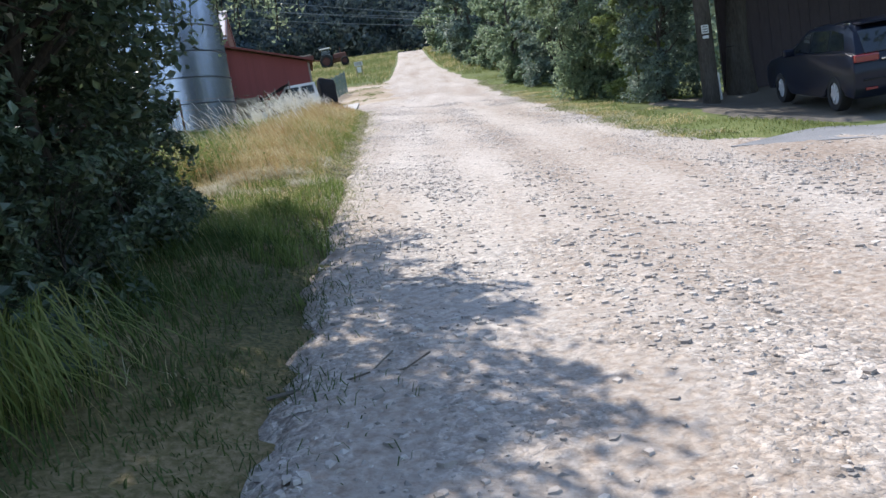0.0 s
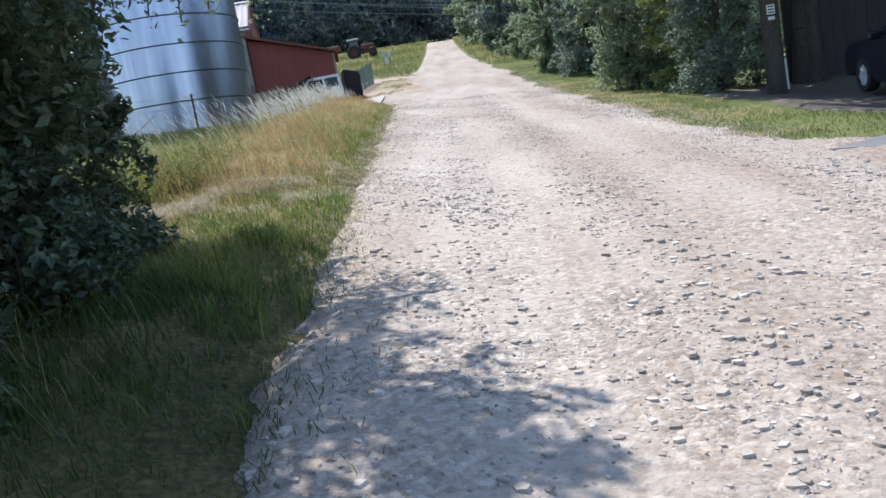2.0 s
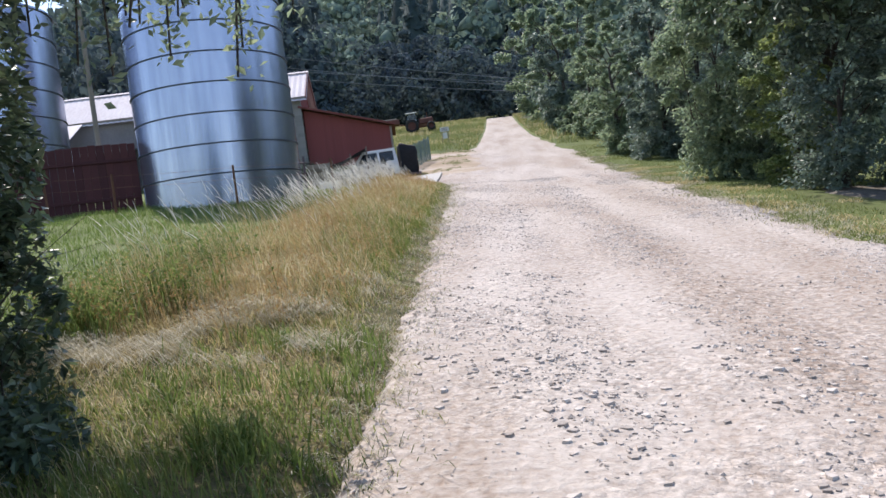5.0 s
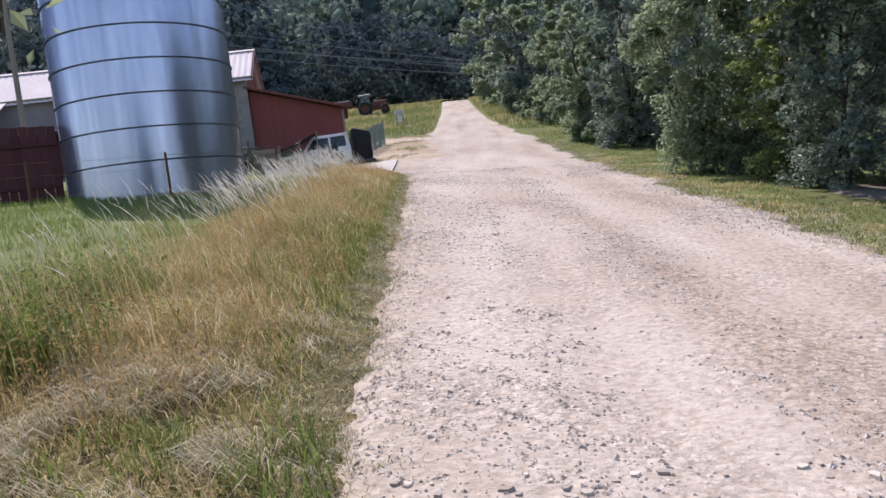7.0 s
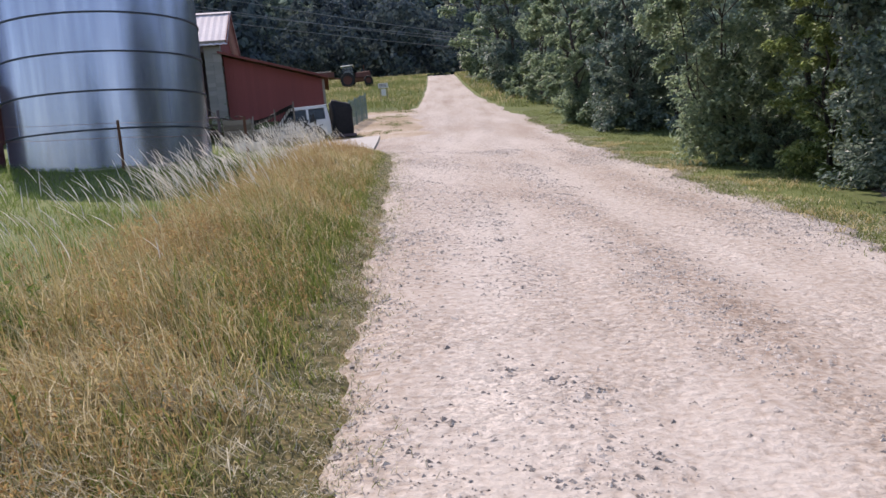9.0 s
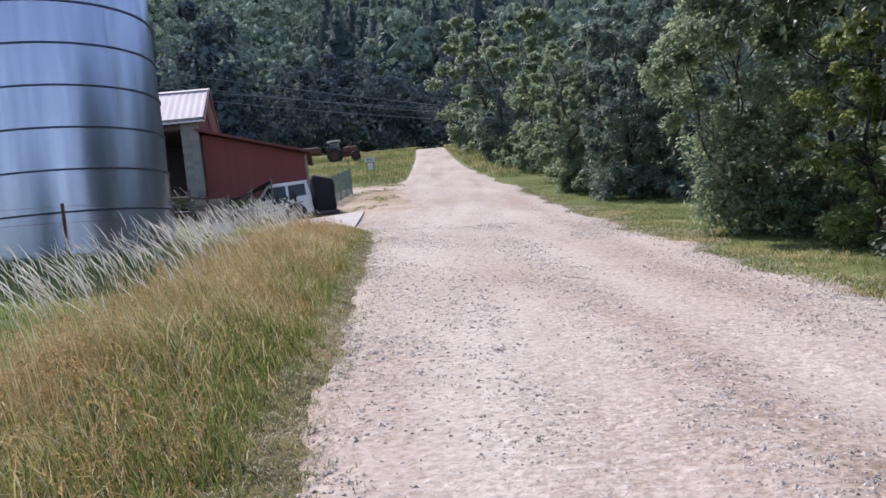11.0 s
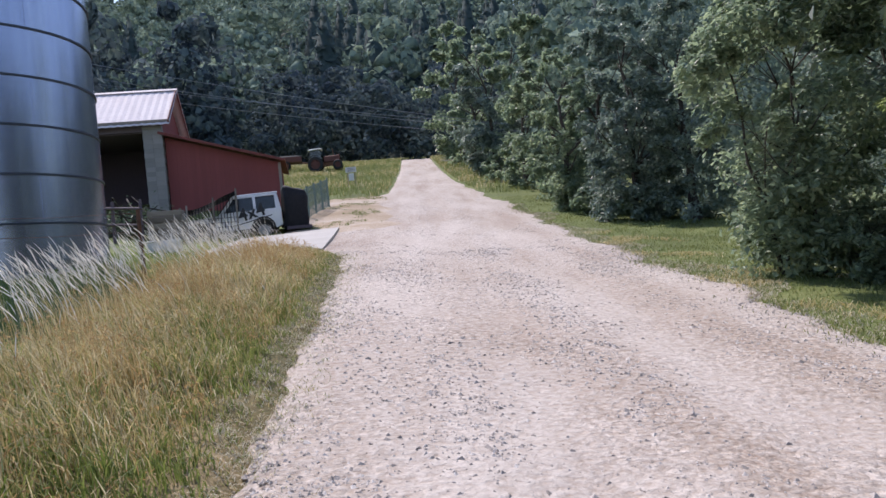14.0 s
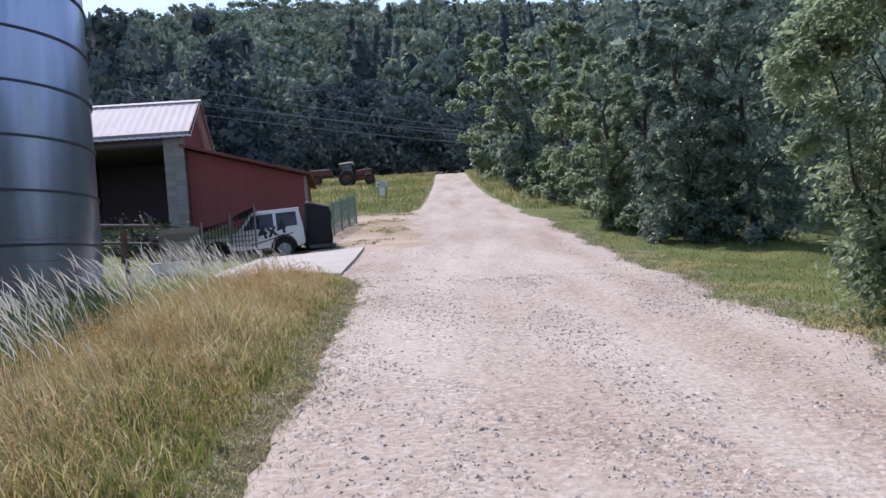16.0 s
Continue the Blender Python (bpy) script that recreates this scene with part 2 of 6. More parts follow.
M_LAMPRED = plain("red_lamp_glass", (0.22, 0.014, 0.016), 0.2, coat=0.6)
M_GLASS = glass_material("tinted_glass", (0.06, 0.08, 0.10))
M_GREENWIRE = plain("grey_green_wire", (0.17, 0.24, 0.22), 0.6, 0.2)
M_SILVER = plain("silver_paint", (0.55, 0.56, 0.58), 0.35, 0.2)
M_PLATE = plain("white_plate", (0.7, 0.7, 0.68), 0.5)
M_TRACTOR = material("faded_red_paint", [(0.09, 0.035, 0.028), (0.15, 0.055, 0.042)], 3.0, 20.0, 0.7, 0.2)


# ---- mesh helpers ----
def np_mesh(name, verts, faces, mat, smooth=False):
    """One mesh from arrays: verts (n, 3), faces (m, k) of one size k."""
    verts, faces = np.asarray(verts, dtype=np.float32), np.asarray(faces, dtype=np.int32)
    me = bpy.data.meshes.new(name)
    me.vertices.add(len(verts))
    me.vertices.foreach_set("co", verts.ravel())
    m, k = faces.shape
    me.loops.add(m * k)
    me.loops.foreach_set("vertex_index", faces.ravel())
    me.polygons.add(m)
    me.polygons.foreach_set("loop_start", np.arange(0, m * k, k, dtype=np.int32))
    me.polygons.foreach_set("use_smooth", np.full(m, smooth))
    me.update(calc_edges=True)
    me.validate()
    me.materials.append(mat)
    return me


def soft_mesh(name, verts, faces, normals, mat):
    """As np_mesh, shaded by the crown's own roundness instead of each leaf's tilt."""
    me = np_mesh(name, verts, faces, mat, True)
    me.normals_split_custom_set_from_vertices(np.asarray(normals, dtype=np.float32))
    return me


def bm_mesh(name, bm, mat, smooth=False):
    me = bpy.data.meshes.new(name)
    bmesh.ops.recalc_face_normals(bm, faces=bm.faces)
    for f in bm.faces:
        f.smooth = smooth
    if smooth:
        for e in bm.edges:
            if len(e.link_faces) == 2 and e.calc_face_angle() > 0.7:
                e.smooth = False
    bm.to_mesh(me)
    bm.free()
    me.materials.append(mat)
    return me


def part(name, bm, mat, parent, label="", smooth=False):
    ob = new(name, bm_mesh(name, bm, mat, smooth))
    ob.parent = parent
    if label:
        tagged(ob, label)
    return ob


def piece(name, me, parent, m):
    ob = new(name, me)
    ob.parent = parent
    ob.matrix_basis = m
    return ob


def thing(name, label, category, m, group="", kind=""):
    ob = new(name)
    ob.empty_display_size = 0.2
    ob.matrix_basis = m
    return tagged(ob, label, category, group, kind)


def box(c, s, bevel=0.0, bm=None, m=None, segments=1):
    """A box with centre c and size s, bevelled, added to bm."""
    bm = bm or bmesh.new()
    got = bmesh.ops.create_cube(bm, size=1.0)["verts"]
    mat = Matrix.Translation(c) @ Matrix.Diagonal((*s, 1))
    if m is not None:
        mat = m @ mat
    bmesh.ops.transform(bm, matrix=mat, verts=got)
    if bevel:
        edges = list({e for v in got for e in v.link_edges})
        bmesh.ops.bevel(bm, geom=edges, offset=bevel, segments=segments, affect="EDGES", profile=0.6)
    return bm


def tube(a, b, r1, r2=None, sides=8, bm=None):
    """A tapered rod from a to b."""
    bm = bm or bmesh.new()
    a, b = Vector(a), Vector(b)
    d = b - a
    got = bmesh.ops.create_cone(bm, cap_ends=True, segments=sides, radius1=r1, radius2=r1 if r2 is None else r2, depth=d.length)["verts"]
    bmesh.ops.transform(bm, matrix=Matrix.Translation((a + b) / 2) @ d.to_track_quat("Z", "Y").to_matrix().to_4x4(), verts=got)
    return bm


def lathe(profile, sides=32, bm=None, m=None, caps=True):
    """A surface of revolution round z from (radius, height) pairs."""
    bm = bm or bmesh.new()
    rings = []
    for r, z in profile:
        rings.append([bm.verts.new((r * math.cos(2 * math.pi * i / sides), r * math.sin(2 * math.pi * i / sides), z)) for i in range(sides)])
    for a, b in zip(rings, rings[1:]):
        for i in range(sides):
            bm.faces.new((a[i], a[(i + 1) % sides], b[(i + 1) % sides], b[i]))
    if caps:
        bm.faces.new(rings[0][::-1]), bm.faces.new(rings[-1])
    if m is not None:
        bmesh.ops.transform(bm, matrix=m, verts=[v for ring in rings for v in ring])
    return bm


def sweep(points, r, sides=6):
    """One bent rod through the points."""
    bm = bmesh.new()
    rings = []
    pts = [Vector(p) for p in points]
    for i, p in enumerate(pts):
        d = (pts[min(i + 1, len(pts) - 1)] - pts[max(i - 1, 0)]).normalized()
        side = d.cross(Vector((0, 0, 1)) if abs(d.z) < 0.9 else Vector((1, 0, 0))).normalized()
        up = side.cross(d)
        rings.append([bm.verts.new(p + (side * math.cos(2 * math.pi * k / sides) + up * math.sin(2 * math.pi * k / sides)) * r) for k in range(sides)])
    for a, b in zip(rings, rings[1:]):
        for k in range(sides):
            bm.faces.new((a[k], a[(k + 1) % sides], b[(k + 1) % sides], b[k]))
    bm.faces.new(rings[0][::-1]), bm.faces.new(rings[-1])
    return bm


def prism(outline, y0, y1, bevel=0.0, bm=None):
    """An outline in x and z, pulled from y0 to y1."""
    bm = bm or bmesh.new()
    a = [bm.verts.new((x, y0, z)) for x, z in outline]
    b = [bm.verts.new((x, y1, z)) for x, z in outline]
    bm.faces.new(a), bm.faces.new(b[::-1])
    for i in range(len(a)):
        j = (i + 1) % len(a)
        bm.faces.new((a[i], b[i], b[j], a[j]))
    if bevel:
        bmesh.ops.bevel(bm, geom=list({e for v in a + b for e in v.link_edges}), offset=bevel, segments=2, affect="EDGES", profile=0.6)
    return bm


# ---- the lie of the land ----
def ease(a, b, v):
    u = np.clip((np.asarray(v, dtype=float) - a) / (b - a), 0, 1)
    return u * u * (3 - 2 * u)


PROFILE_Y = [-400, -60, 0, 20, 35, 43, 51, 65, 80, 90, 100, 120]
PROFILE_Z = [-20, -5.8, 0, 1.92, 3.36, 4.35, 5.6, 8.1, 10.85, 12.2, 13.4, 17.0]


def wobble(x, y, s, seed=0.0):
    """Cheap smooth unevenness, about -1 to 1."""
    return (np.sin(x * s * 1.7 + 1.3 * np.sin(y * s * 1.1 + seed) + seed) + np.sin(y * s * 1.9 + 1.7 * np.sin(x * s * 0.9 + 2 * seed))
            + np.sin((x + y) * s * 3.1 + 3 * seed) * 0.5) / 2.5


def land(x, y):
    """Height of the ground at x, y (numbers or arrays)."""
    x, y = np.asarray(x, dtype=float), np.asarray(y, dtype=float)
    z = np.interp(y, PROFILE_Y, PROFILE_Z)
    z = z - 0.0676 * np.clip(x, -13, 7) * (1 - 0.6 * ease(50, 70, y))
    crest = np.interp(y, [18, 26, 30, 36, 45, 60], [6.0, 6.0, 6.8, 8.4, 7.0, 5.0])
    z = z - 0.17 * np.clip(x - crest, 0, 14) * ease(20.5, 24, y) * (1 - ease(60, 80, y))
    z = z - 0.22 * ease(5.5, 8, x) * ease(9, 12, y) * (1 - ease(17, 22, y))
    z = z - 0.35 * np.exp(-((x + 6.5) ** 2 / 12 + (y - 40) ** 2 / 30))
    d = np.sqrt(np.clip(y - 100, 0, 900) ** 2 + 0.15 * np.clip(abs(x) - 60, 0, 900) ** 2)
    top = np.where(x < 0, 105 - 0.02 * (x + 50) ** 2 / 50, 104 - 0.10 * x) - 6 * ease(-70, 20, x)
    return z + top * np.clip((d - 12) / 248, 0, 1) ** 1.05


def edge_left(y):
    return np.interp(y, [-40, 0, 2.6, 6, 10, 20, 30, 31.4, 33, 40, 49, 51, 52, 54, 60, 70, 80, 95], [-0.5, -0.74, -0.84, -0.97, -1.16, -1.5, -1.92, -2.5, -4.0, -4.9, -5.0, -4.5, -2.2, -1.7, -1.5, -1.3, -1.28, -1.4])


def edge_right(y):
    """The bank frays into the track: its edge wanders."""
    ragged = (0.16 * np.sin(1.1 * np.asarray(y)) + 0.11 * np.sin(2.9 * np.asarray(y) + 1) + 0.06 * np.sin(7.3 * np.asarray(y))) * ease(12, 14, y) * (1 - ease(50, 60, y))
    return ragged + np.interp(y, [-40, 8.6, 9.6, 10.6, 11.6, 12.6, 40, 46, 51, 60, 70, 80, 95], [13, 13, 9.5, 5.6, 4.3, 3.95, 3.9, 3.75, 3.1, 2.1, 1.6, 1.33, 1.4])


def on_road(x, y):
    """How far inside the gravel's edges, in metres."""
    return np.minimum(x - edge_left(y), edge_right(y) - x)


def axis(stops):
    """Grid lines: (from, to, step) stretches joined."""
    out = []
    for a, b, s in stops:
        out += list(np.arange(a, b, s))
    return np.array(out + [stops[-1][1]])


def sheet(name, xs, ys, height, mat, keep=None):
    gx, gy = np.meshgrid(xs, ys)
    v = np.stack([gx.ravel(), gy.ravel(), height(gx, gy).ravel()], axis=1)
    nx = len(xs)
    i = (np.arange(len(ys) - 1)[:, None] * nx + np.arange(nx - 1)[None, :]).ravel()
    f = np.stack([i, i + 1, i + nx + 1, i + nx], axis=1)
    if keep is not None:
        c = v[f].mean(axis=1)
        f = f[keep(c[:, 0], c[:, 1])]
    return new(name, np_mesh(name, v, f, mat, True))


def verge_width(y):
    """How far the uncut verge reaches left of the track."""
    return np.interp(y, [0, 11, 14.5, 32], [3.6, 3.6, 2.5, 2.5])


def ground_height(x, y):
    inside = ease(-0.15, 0.35, on_road(x, y)) * np.where((y > -40) & (y < 95), 1, 0)
    d = edge_left(y) - x
    under_verge = ease(-0.3, 0.0, d) * (1 - ease(verge_width(y) - 0.6, verge_width(y), d)) * np.where((y > -3.6) & (y < 31.6), 1, 0)
    inside = np.maximum(inside, under_verge)
    return land(x, y) - 0.12 * inside + 0.03 * wobble(x, y, 0.9) * (1 - inside)


def road_height(x, y):
    d = on_road(x, y) + 0.08 * wobble(x, y, 1.3, 0.7) + 0.07 * wobble(x, y, 7.5, 2.0)
    rut = 0.02 * (np.exp(-((x - 0.45) / 0.35) ** 2) + np.exp(-((x - 2.1) / 0.4) ** 2))
    return land(x, y) + 0.012 * wobble(x, y, 3.3, 0.4) + 0.008 * wobble(x, y, 11.0, 1.0) - rut - 0.2 * (1 - ease(-0.3, 0.12, d))


ground = sheet("ground", axis([(-900, -100, 100), (-100, -30, 10), (-30, -6, 1.0), (-6, 9, 0.4), (9, 40, 1.5), (40, 100, 10), (100, 900, 100)]),
               axis([(-400, -40, 60), (-40, -6, 4), (-6, 40, 0.4), (40, 100, 1.2), (100, 400, 8), (400, 1000, 100)]), ground_height, M_GROUND)
tagged(ground, "green and dry turf of a sloping farm yard", "ground", kind="structure")
road = sheet("road", axis([(-6.5, 6, 0.14), (6, 13.4, 0.4)]), axis([(-40, -2, 1.0), (-2, 30, 0.14), (30, 60, 0.3), (60, 95, 0.6)]), road_height, M_ROAD,
             lambda x, y: on_road(x, y) > -0.5)
tagged(road, "pale pinkish crushed stone farm track, rutted", "road", kind="structure")


def patch(name, corners, lift, thick, mat, label, kind="structure"):
    """A flat slab over the land, from four corners in plan."""
    bm = bmesh.new()
    n = 12
    a, b, c, d = [Vector(p) for p in corners]
    grid = []
    for i in range(n + 1):
        for j in range(n + 1):
            u, w = i / n, j / n
            p = (a * (1 - u) + b * u) * (1 - w) + (d * (1 - u) + c * u) * w
            grid.append(bm.verts.new((p.x, p.y, float(land(p.x, p.y)) + lift + 0.03 * min(1.0, 3 * w))))
    faces = [bm.faces.new((grid[i * (n + 1) + j], grid[(i + 1) * (n + 1) + j], grid[(i + 1) * (n + 1) + j + 1], grid[i * (n + 1) + j + 1])) for i in range(n) for j in range(n)]
    top = bmesh.ops.extrude_face_region(bm, geom=faces)
    bmesh.ops.translate(bm, vec=(0, 0, -thick), verts=[v for v in top["geom"] if isinstance(v, bmesh.types.BMVert)])
    ob = new(name, bm_mesh(name, bm, mat, False))
    return tagged(ob, label, name.replace("_", " "), kind=kind)


patch("driveway", ((4.1, 10.45), (14, 8.3), (14, 19), (7.9, 12.6)), 0.004, 0.3, M_ASPHALT, "worn grey asphalt driveway beside the track")
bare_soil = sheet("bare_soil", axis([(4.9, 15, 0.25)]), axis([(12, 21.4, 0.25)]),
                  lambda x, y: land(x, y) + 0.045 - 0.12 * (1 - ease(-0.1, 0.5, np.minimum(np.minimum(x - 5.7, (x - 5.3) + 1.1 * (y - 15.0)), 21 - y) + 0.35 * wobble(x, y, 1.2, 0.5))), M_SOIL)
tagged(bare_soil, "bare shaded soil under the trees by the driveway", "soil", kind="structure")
yard_dirt = sheet("yard_dirt", axis([(-5.4, -0.8, 0.2)]), axis([(36, 51.8, 0.25)]),
                  lambda x, y: road_height(x, y) + 0.02 - 0.08 * (1 - ease(36, 39.5, y + wobble(x, y, 1.4, 0.2)) * ease(-0.3, 0.3, -1.3 - x - 0.08 * (y - 45) + 0.5 * wobble(x, y, 1.1, 0.5))), M_DIRT, lambda x, y: on_road(x, y) > -0.1)
tagged(yard_dirt, "tan trodden dirt at the mouth of the yard", "dirt", kind="structure")
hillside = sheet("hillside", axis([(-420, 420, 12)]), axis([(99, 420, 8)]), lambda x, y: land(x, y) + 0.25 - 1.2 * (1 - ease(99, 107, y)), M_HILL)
tagged(hillside, "dark green floor of the hillside wood", "hillside", kind="structure")
patch("concrete_slab", ((-5.4, 31.75), (-2.6, 31.7), (-2.95, 39.2), (-6.0, 38.6)), 0.045, 0.25, M_CONCRETE, "pale concrete slab in front of the barn yard")


# ---- plants ----
rng = np.random.default_rng(7)


def leaf_cards(centres, normals, size, aspect=0.6, jitter=0.35, gen=rng):
    """A rhombic leaf (or leaf clump) at each centre, turned about its normal at random. Returns verts and quads."""
    n = len(centres)
    nrm = normals + gen.normal(0, jitter, (n, 3))
    nrm /= np.linalg.norm(nrm, axis=1, keepdims=True) + 1e-9
    a = np.cross(nrm, gen.normal(0, 1, (n, 3)))
    a /= np.linalg.norm(a, axis=1, keepdims=True) + 1e-9
    b = np.cross(nrm, a)
    s = (size * gen.uniform(0.6, 1.35, n))[:, None]
    fold = nrm * s * 0.18
    v = np.stack([centres - a * s, centres - b * s * aspect + fold, centres + a * s, centres + b * s * aspect + fold], axis=1).reshape(-1, 3)
    return v, np.arange(4 * n, dtype=np.int32).reshape(-1, 4)


def crown_points(n, gen, clumps, spread, shape):
    """Points in leafy sprays spread through a crown; shape gives the sprays' feet and their sizes. Also the way each leaf faces."""
    c, r = shape(clumps, gen)
    out = c * np.array([1, 1, 0])
    out /= np.linalg.norm(out, axis=1, keepdims=True) + 1e-6
    out = out + np.stack([gen.normal(0, 0.45, clumps), gen.normal(0, 0.45, clumps), gen.normal(0.15, 0.45, clumps)], axis=1)
    out /= np.linalg.norm(out, axis=1, keepdims=True)
    which = gen.integers(0, clumps, n)
    u = gen.uniform(-0.75, 1.0, n)
    d = gen.normal(0, 1, (n, 3))
    d /= np.linalg.norm(d, axis=1, keepdims=True)
    thick = 0.85 * np.sqrt(np.clip(1 - ((u - 0.1) / 1.1) ** 2, 0.03, 1)) * gen.uniform(0.2, 1.0, n)
    p = c[which] + out[which] * (r[which] * u * spread)[:, None] + d * (r[which] * thick)[:, None] * np.array([1, 1, 1.0])
    p[:, 2] -= 0.18 * r[which] * np.clip(u, 0, 2) ** 2
    return p, d * 0.7 + out[which] * 0.4


def round_crown(width, low, high, lean=0.0, hollow=0.35):
    """Clump centres through an uneven egg between two heights."""
    def shape(k, gen):
        d = gen.normal(0, 1, (k, 3))
        d /= np.linalg.norm(d, axis=1, keepdims=True)
        rad = gen.uniform(hollow, 1.0, k) ** 0.6
        lump = 0.78 + 0.32 * np.sin(3.1 * d[:, 0] + 5 * d[:, 2] + lean) * np.cos(4.3 * d[:, 1] - 2 * d[:, 2])
        p = d * (rad * lump)[:, None]
        taper = 1 - 0.35 * np.clip(p[:, 2], -0.2, 1)
        c = np.stack([p[:, 0] * width / 2 * taper, p[:, 1] * width / 2 * taper, (low + high) / 2 + p[:, 2] * (high - low) / 2], axis=1)
        return c, gen.uniform(0.10, 0.19, k) * width
    return shape


def column_crown(r_low, r_high, low, high, seed, fill=0.25):
    """Clump centres through an uneven leafy column, full down to its foot."""
    def shape(k, gen):
        h = gen.uniform(0, 1, k)
        r = r_low + (r_high - r_low) * ease(0.15, 0.55, h)
        r = r * np.sqrt(np.clip(1 - np.clip((h - 0.55) / 0.47, 0, 1) ** 2, 0.02, 1))
        a = gen.uniform(0, 2 * math.pi, k)
        lump = 0.85 + 0.28 * np.sin(3 * a + 7 * h + seed) * np.cos(2 * a - 5 * h)
        q = r * lump * gen.uniform(fill, 1.0, k) ** 0.6
        c = np.stack([np.cos(a) * q, np.sin(a) * q, low + h * (high - low)], axis=1)
        return c, gen.uniform(0.14, 0.30, k) * max(r_low, r_high) * (1.1 - 0.5 * h)
    return shape


def limb_tubes(base, height, r0, crown, gen, limbs=9, forks=2, crooked=0.12):
    """A tapered, crooked trunk with limbs, as one bmesh."""
    bm = bmesh.new()
    pts, rads = [], []
    steps = 7
    for i in range(steps + 1):
        u = i / steps
        pts.append(Vector((gen.normal(0, crooked) * u * height * 0.25, gen.normal(0, crooked) * u * height * 0.25, u * height)))
        rads.append(r0 * (1.35 if i == 0 else 1.0 - 0.78 * u))
    for i in range(steps):
        tube(pts[i], pts[i + 1], rads[i], rads[i + 1], 9, bm)
    for k in range(limbs):
        i = int(gen.integers(2, steps))
        a = pts[i]
        ang = gen.uniform(0, 2 * math.pi)
        reach = crown * gen.uniform(0.25, 0.48)
        mid = a + Vector((math.cos(ang) * reach * 0.5, math.sin(ang) * reach * 0.5, reach * gen.uniform(0.25, 0.6)))
        end = a + Vector((math.cos(ang) * reach, math.sin(ang) * reach, reach * gen.uniform(0.5, 1.1)))
        tube(a, mid, rads[i] * 0.5, rads[i] * 0.32, 6, bm)
        tube(mid, end, rads[i] * 0.32, rads[i] * 0.1, 5, bm)
        for j in range(forks):
            side = mid + Vector((gen.normal(0, 0.35), gen.normal(0, 0.35), gen.uniform(0.1, 0.6))) * reach * 0.6
            tube(mid, side, rads[i] * 0.2, rads[i] * 0.06, 5, bm)
    return bm


def tree(name, x, y, height, width, low, trunk_r, leaves, leaf, clumps, seed, mat, label, group="", stems=1, foot=0.0, sink=0.05, trim=None):
    """A broadleaf tree: trunk and limbs, and a crown of many single leaves in uneven clumps."""
    gen = np.random.default_rng(seed)
    root = thing(name, label, "shrub" if name == "shrub" else "tree", pose(x, y, float(land(x, y)) - sink, 0, 0, gen.uniform(0, 360)), group)
    for s in range(stems):
        bm = limb_tubes(None, height * 0.82, trunk_r * (1 if s == 0 else 0.7), width, gen)
        if s:
            bmesh.ops.transform(bm, matrix=pose(gen.normal(0, 0.3), gen.normal(0, 0.3), 0, gen.uniform(-9, 9), gen.uniform(-9, 9), 0), verts=bm.verts)
        part("trunk", bm, M_BARK, root, smooth=True)
    p, d = crown_points(leaves, gen, clumps, 1.0, column_crown(foot or width * 0.42, width / 2, low, height, seed) if low < 1.5 else round_crown(width, low, height, seed, 0.35))
    if trim:
        m = np.array(root.matrix_basis)
        keep = trim(*(p @ m[:3, :3].T + m[:3, 3]).T)
        p, d = p[keep], d[keep]
    v, f = leaf_cards(p, d * 0.6 + np.array([0, 0, 0.7]), np.full(len(p), leaf), 0.55, 0.5, gen)
    crown = new("crown", np_mesh("crown", v, f, mat))
    crown.parent = root
    return root


def blades(x, y, z, height, width, lean, lean_dir, gen=rng, curl=0.5):
    """Grass blades, three triangles each."""
    n = len(x)
    a = gen.uniform(0, 2 * math.pi, n)
    side = np.stack([np.cos(a), np.sin(a), np.zeros(n)], axis=1) * (width / 2)[:, None]
    base = np.stack([x, y, z], axis=1)
    ld = np.stack([np.cos(lean_dir), np.sin(lean_dir), np.zeros(n)], axis=1)
    up = np.array([0, 0, 1.0])
    mid = base + up * (height * 0.55)[:, None] + ld * (height * lean * 0.3)[:, None]
    tip = base + up * (height * (1 - 0.35 * lean))[:, None] + ld * (height * lean)[:, None]
    v = np.stack([base - side, base + side, mid + side * 0.8, mid - side * 0.8, tip], axis=1).reshape(-1, 3)
    i = np.arange(n, dtype=np.int32)[:, None] * 5
    f = np.concatenate([i + np.array([[0, 1, 2]]), i + np.array([[0, 2, 3]]), i + np.array([[3, 2, 4]])], axis=1).reshape(-1, 3)
    return v, f, tip, mid


def stuff(name, v, f, mat, label, category, smooth=False):
    return tagged(new(name, np_mesh(name, v, f, mat, smooth)), label, category, kind="stuff")


def merge(sets):
    vs, fs, o = [], [], 0
    for v, f in sets:
        vs.append(v), fs.append(f + o)
        o += len(v)
    return np.concatenate(vs), np.concatenate(fs)


# -- woodland on the hill and beyond the track, as one uncounted mass each --
def as_triangles(v, f):
    return v, np.concatenate([f[:, [0, 1, 2]], f[:, [0, 2, 3]]])


def ball(r, seed):
    """A lumpy core for a leafy clump: a coarse ball pushed in and out. Returns verts and triangles."""
    bm = bmesh.new()
    bmesh.ops.create_icosphere(bm, subdivisions=1, radius=1.0)
    v = np.array([x.co[:] for x in bm.verts])
    f = np.array([[x.index for x in p.verts] for p in bm.faces])
    bm.free()
    g = np.random.default_rng(seed)
    push = 0.54 + 0.1 * np.sin(v @ g.normal(0, 3, 3) + seed) + g.normal(0, 0.08, len(v))
    return v * push[:, None] * r, f


def rounded(d, p):
    """Shading normals: out of the clump, and out of the whole crown."""
    q = d + 0.55 * p * np.array([2.5, 2.5, 0]) + np.array([0, 0, 0.15])
    return q / (np.linalg.norm(q, axis=1, keepdims=True) + 1e-9)


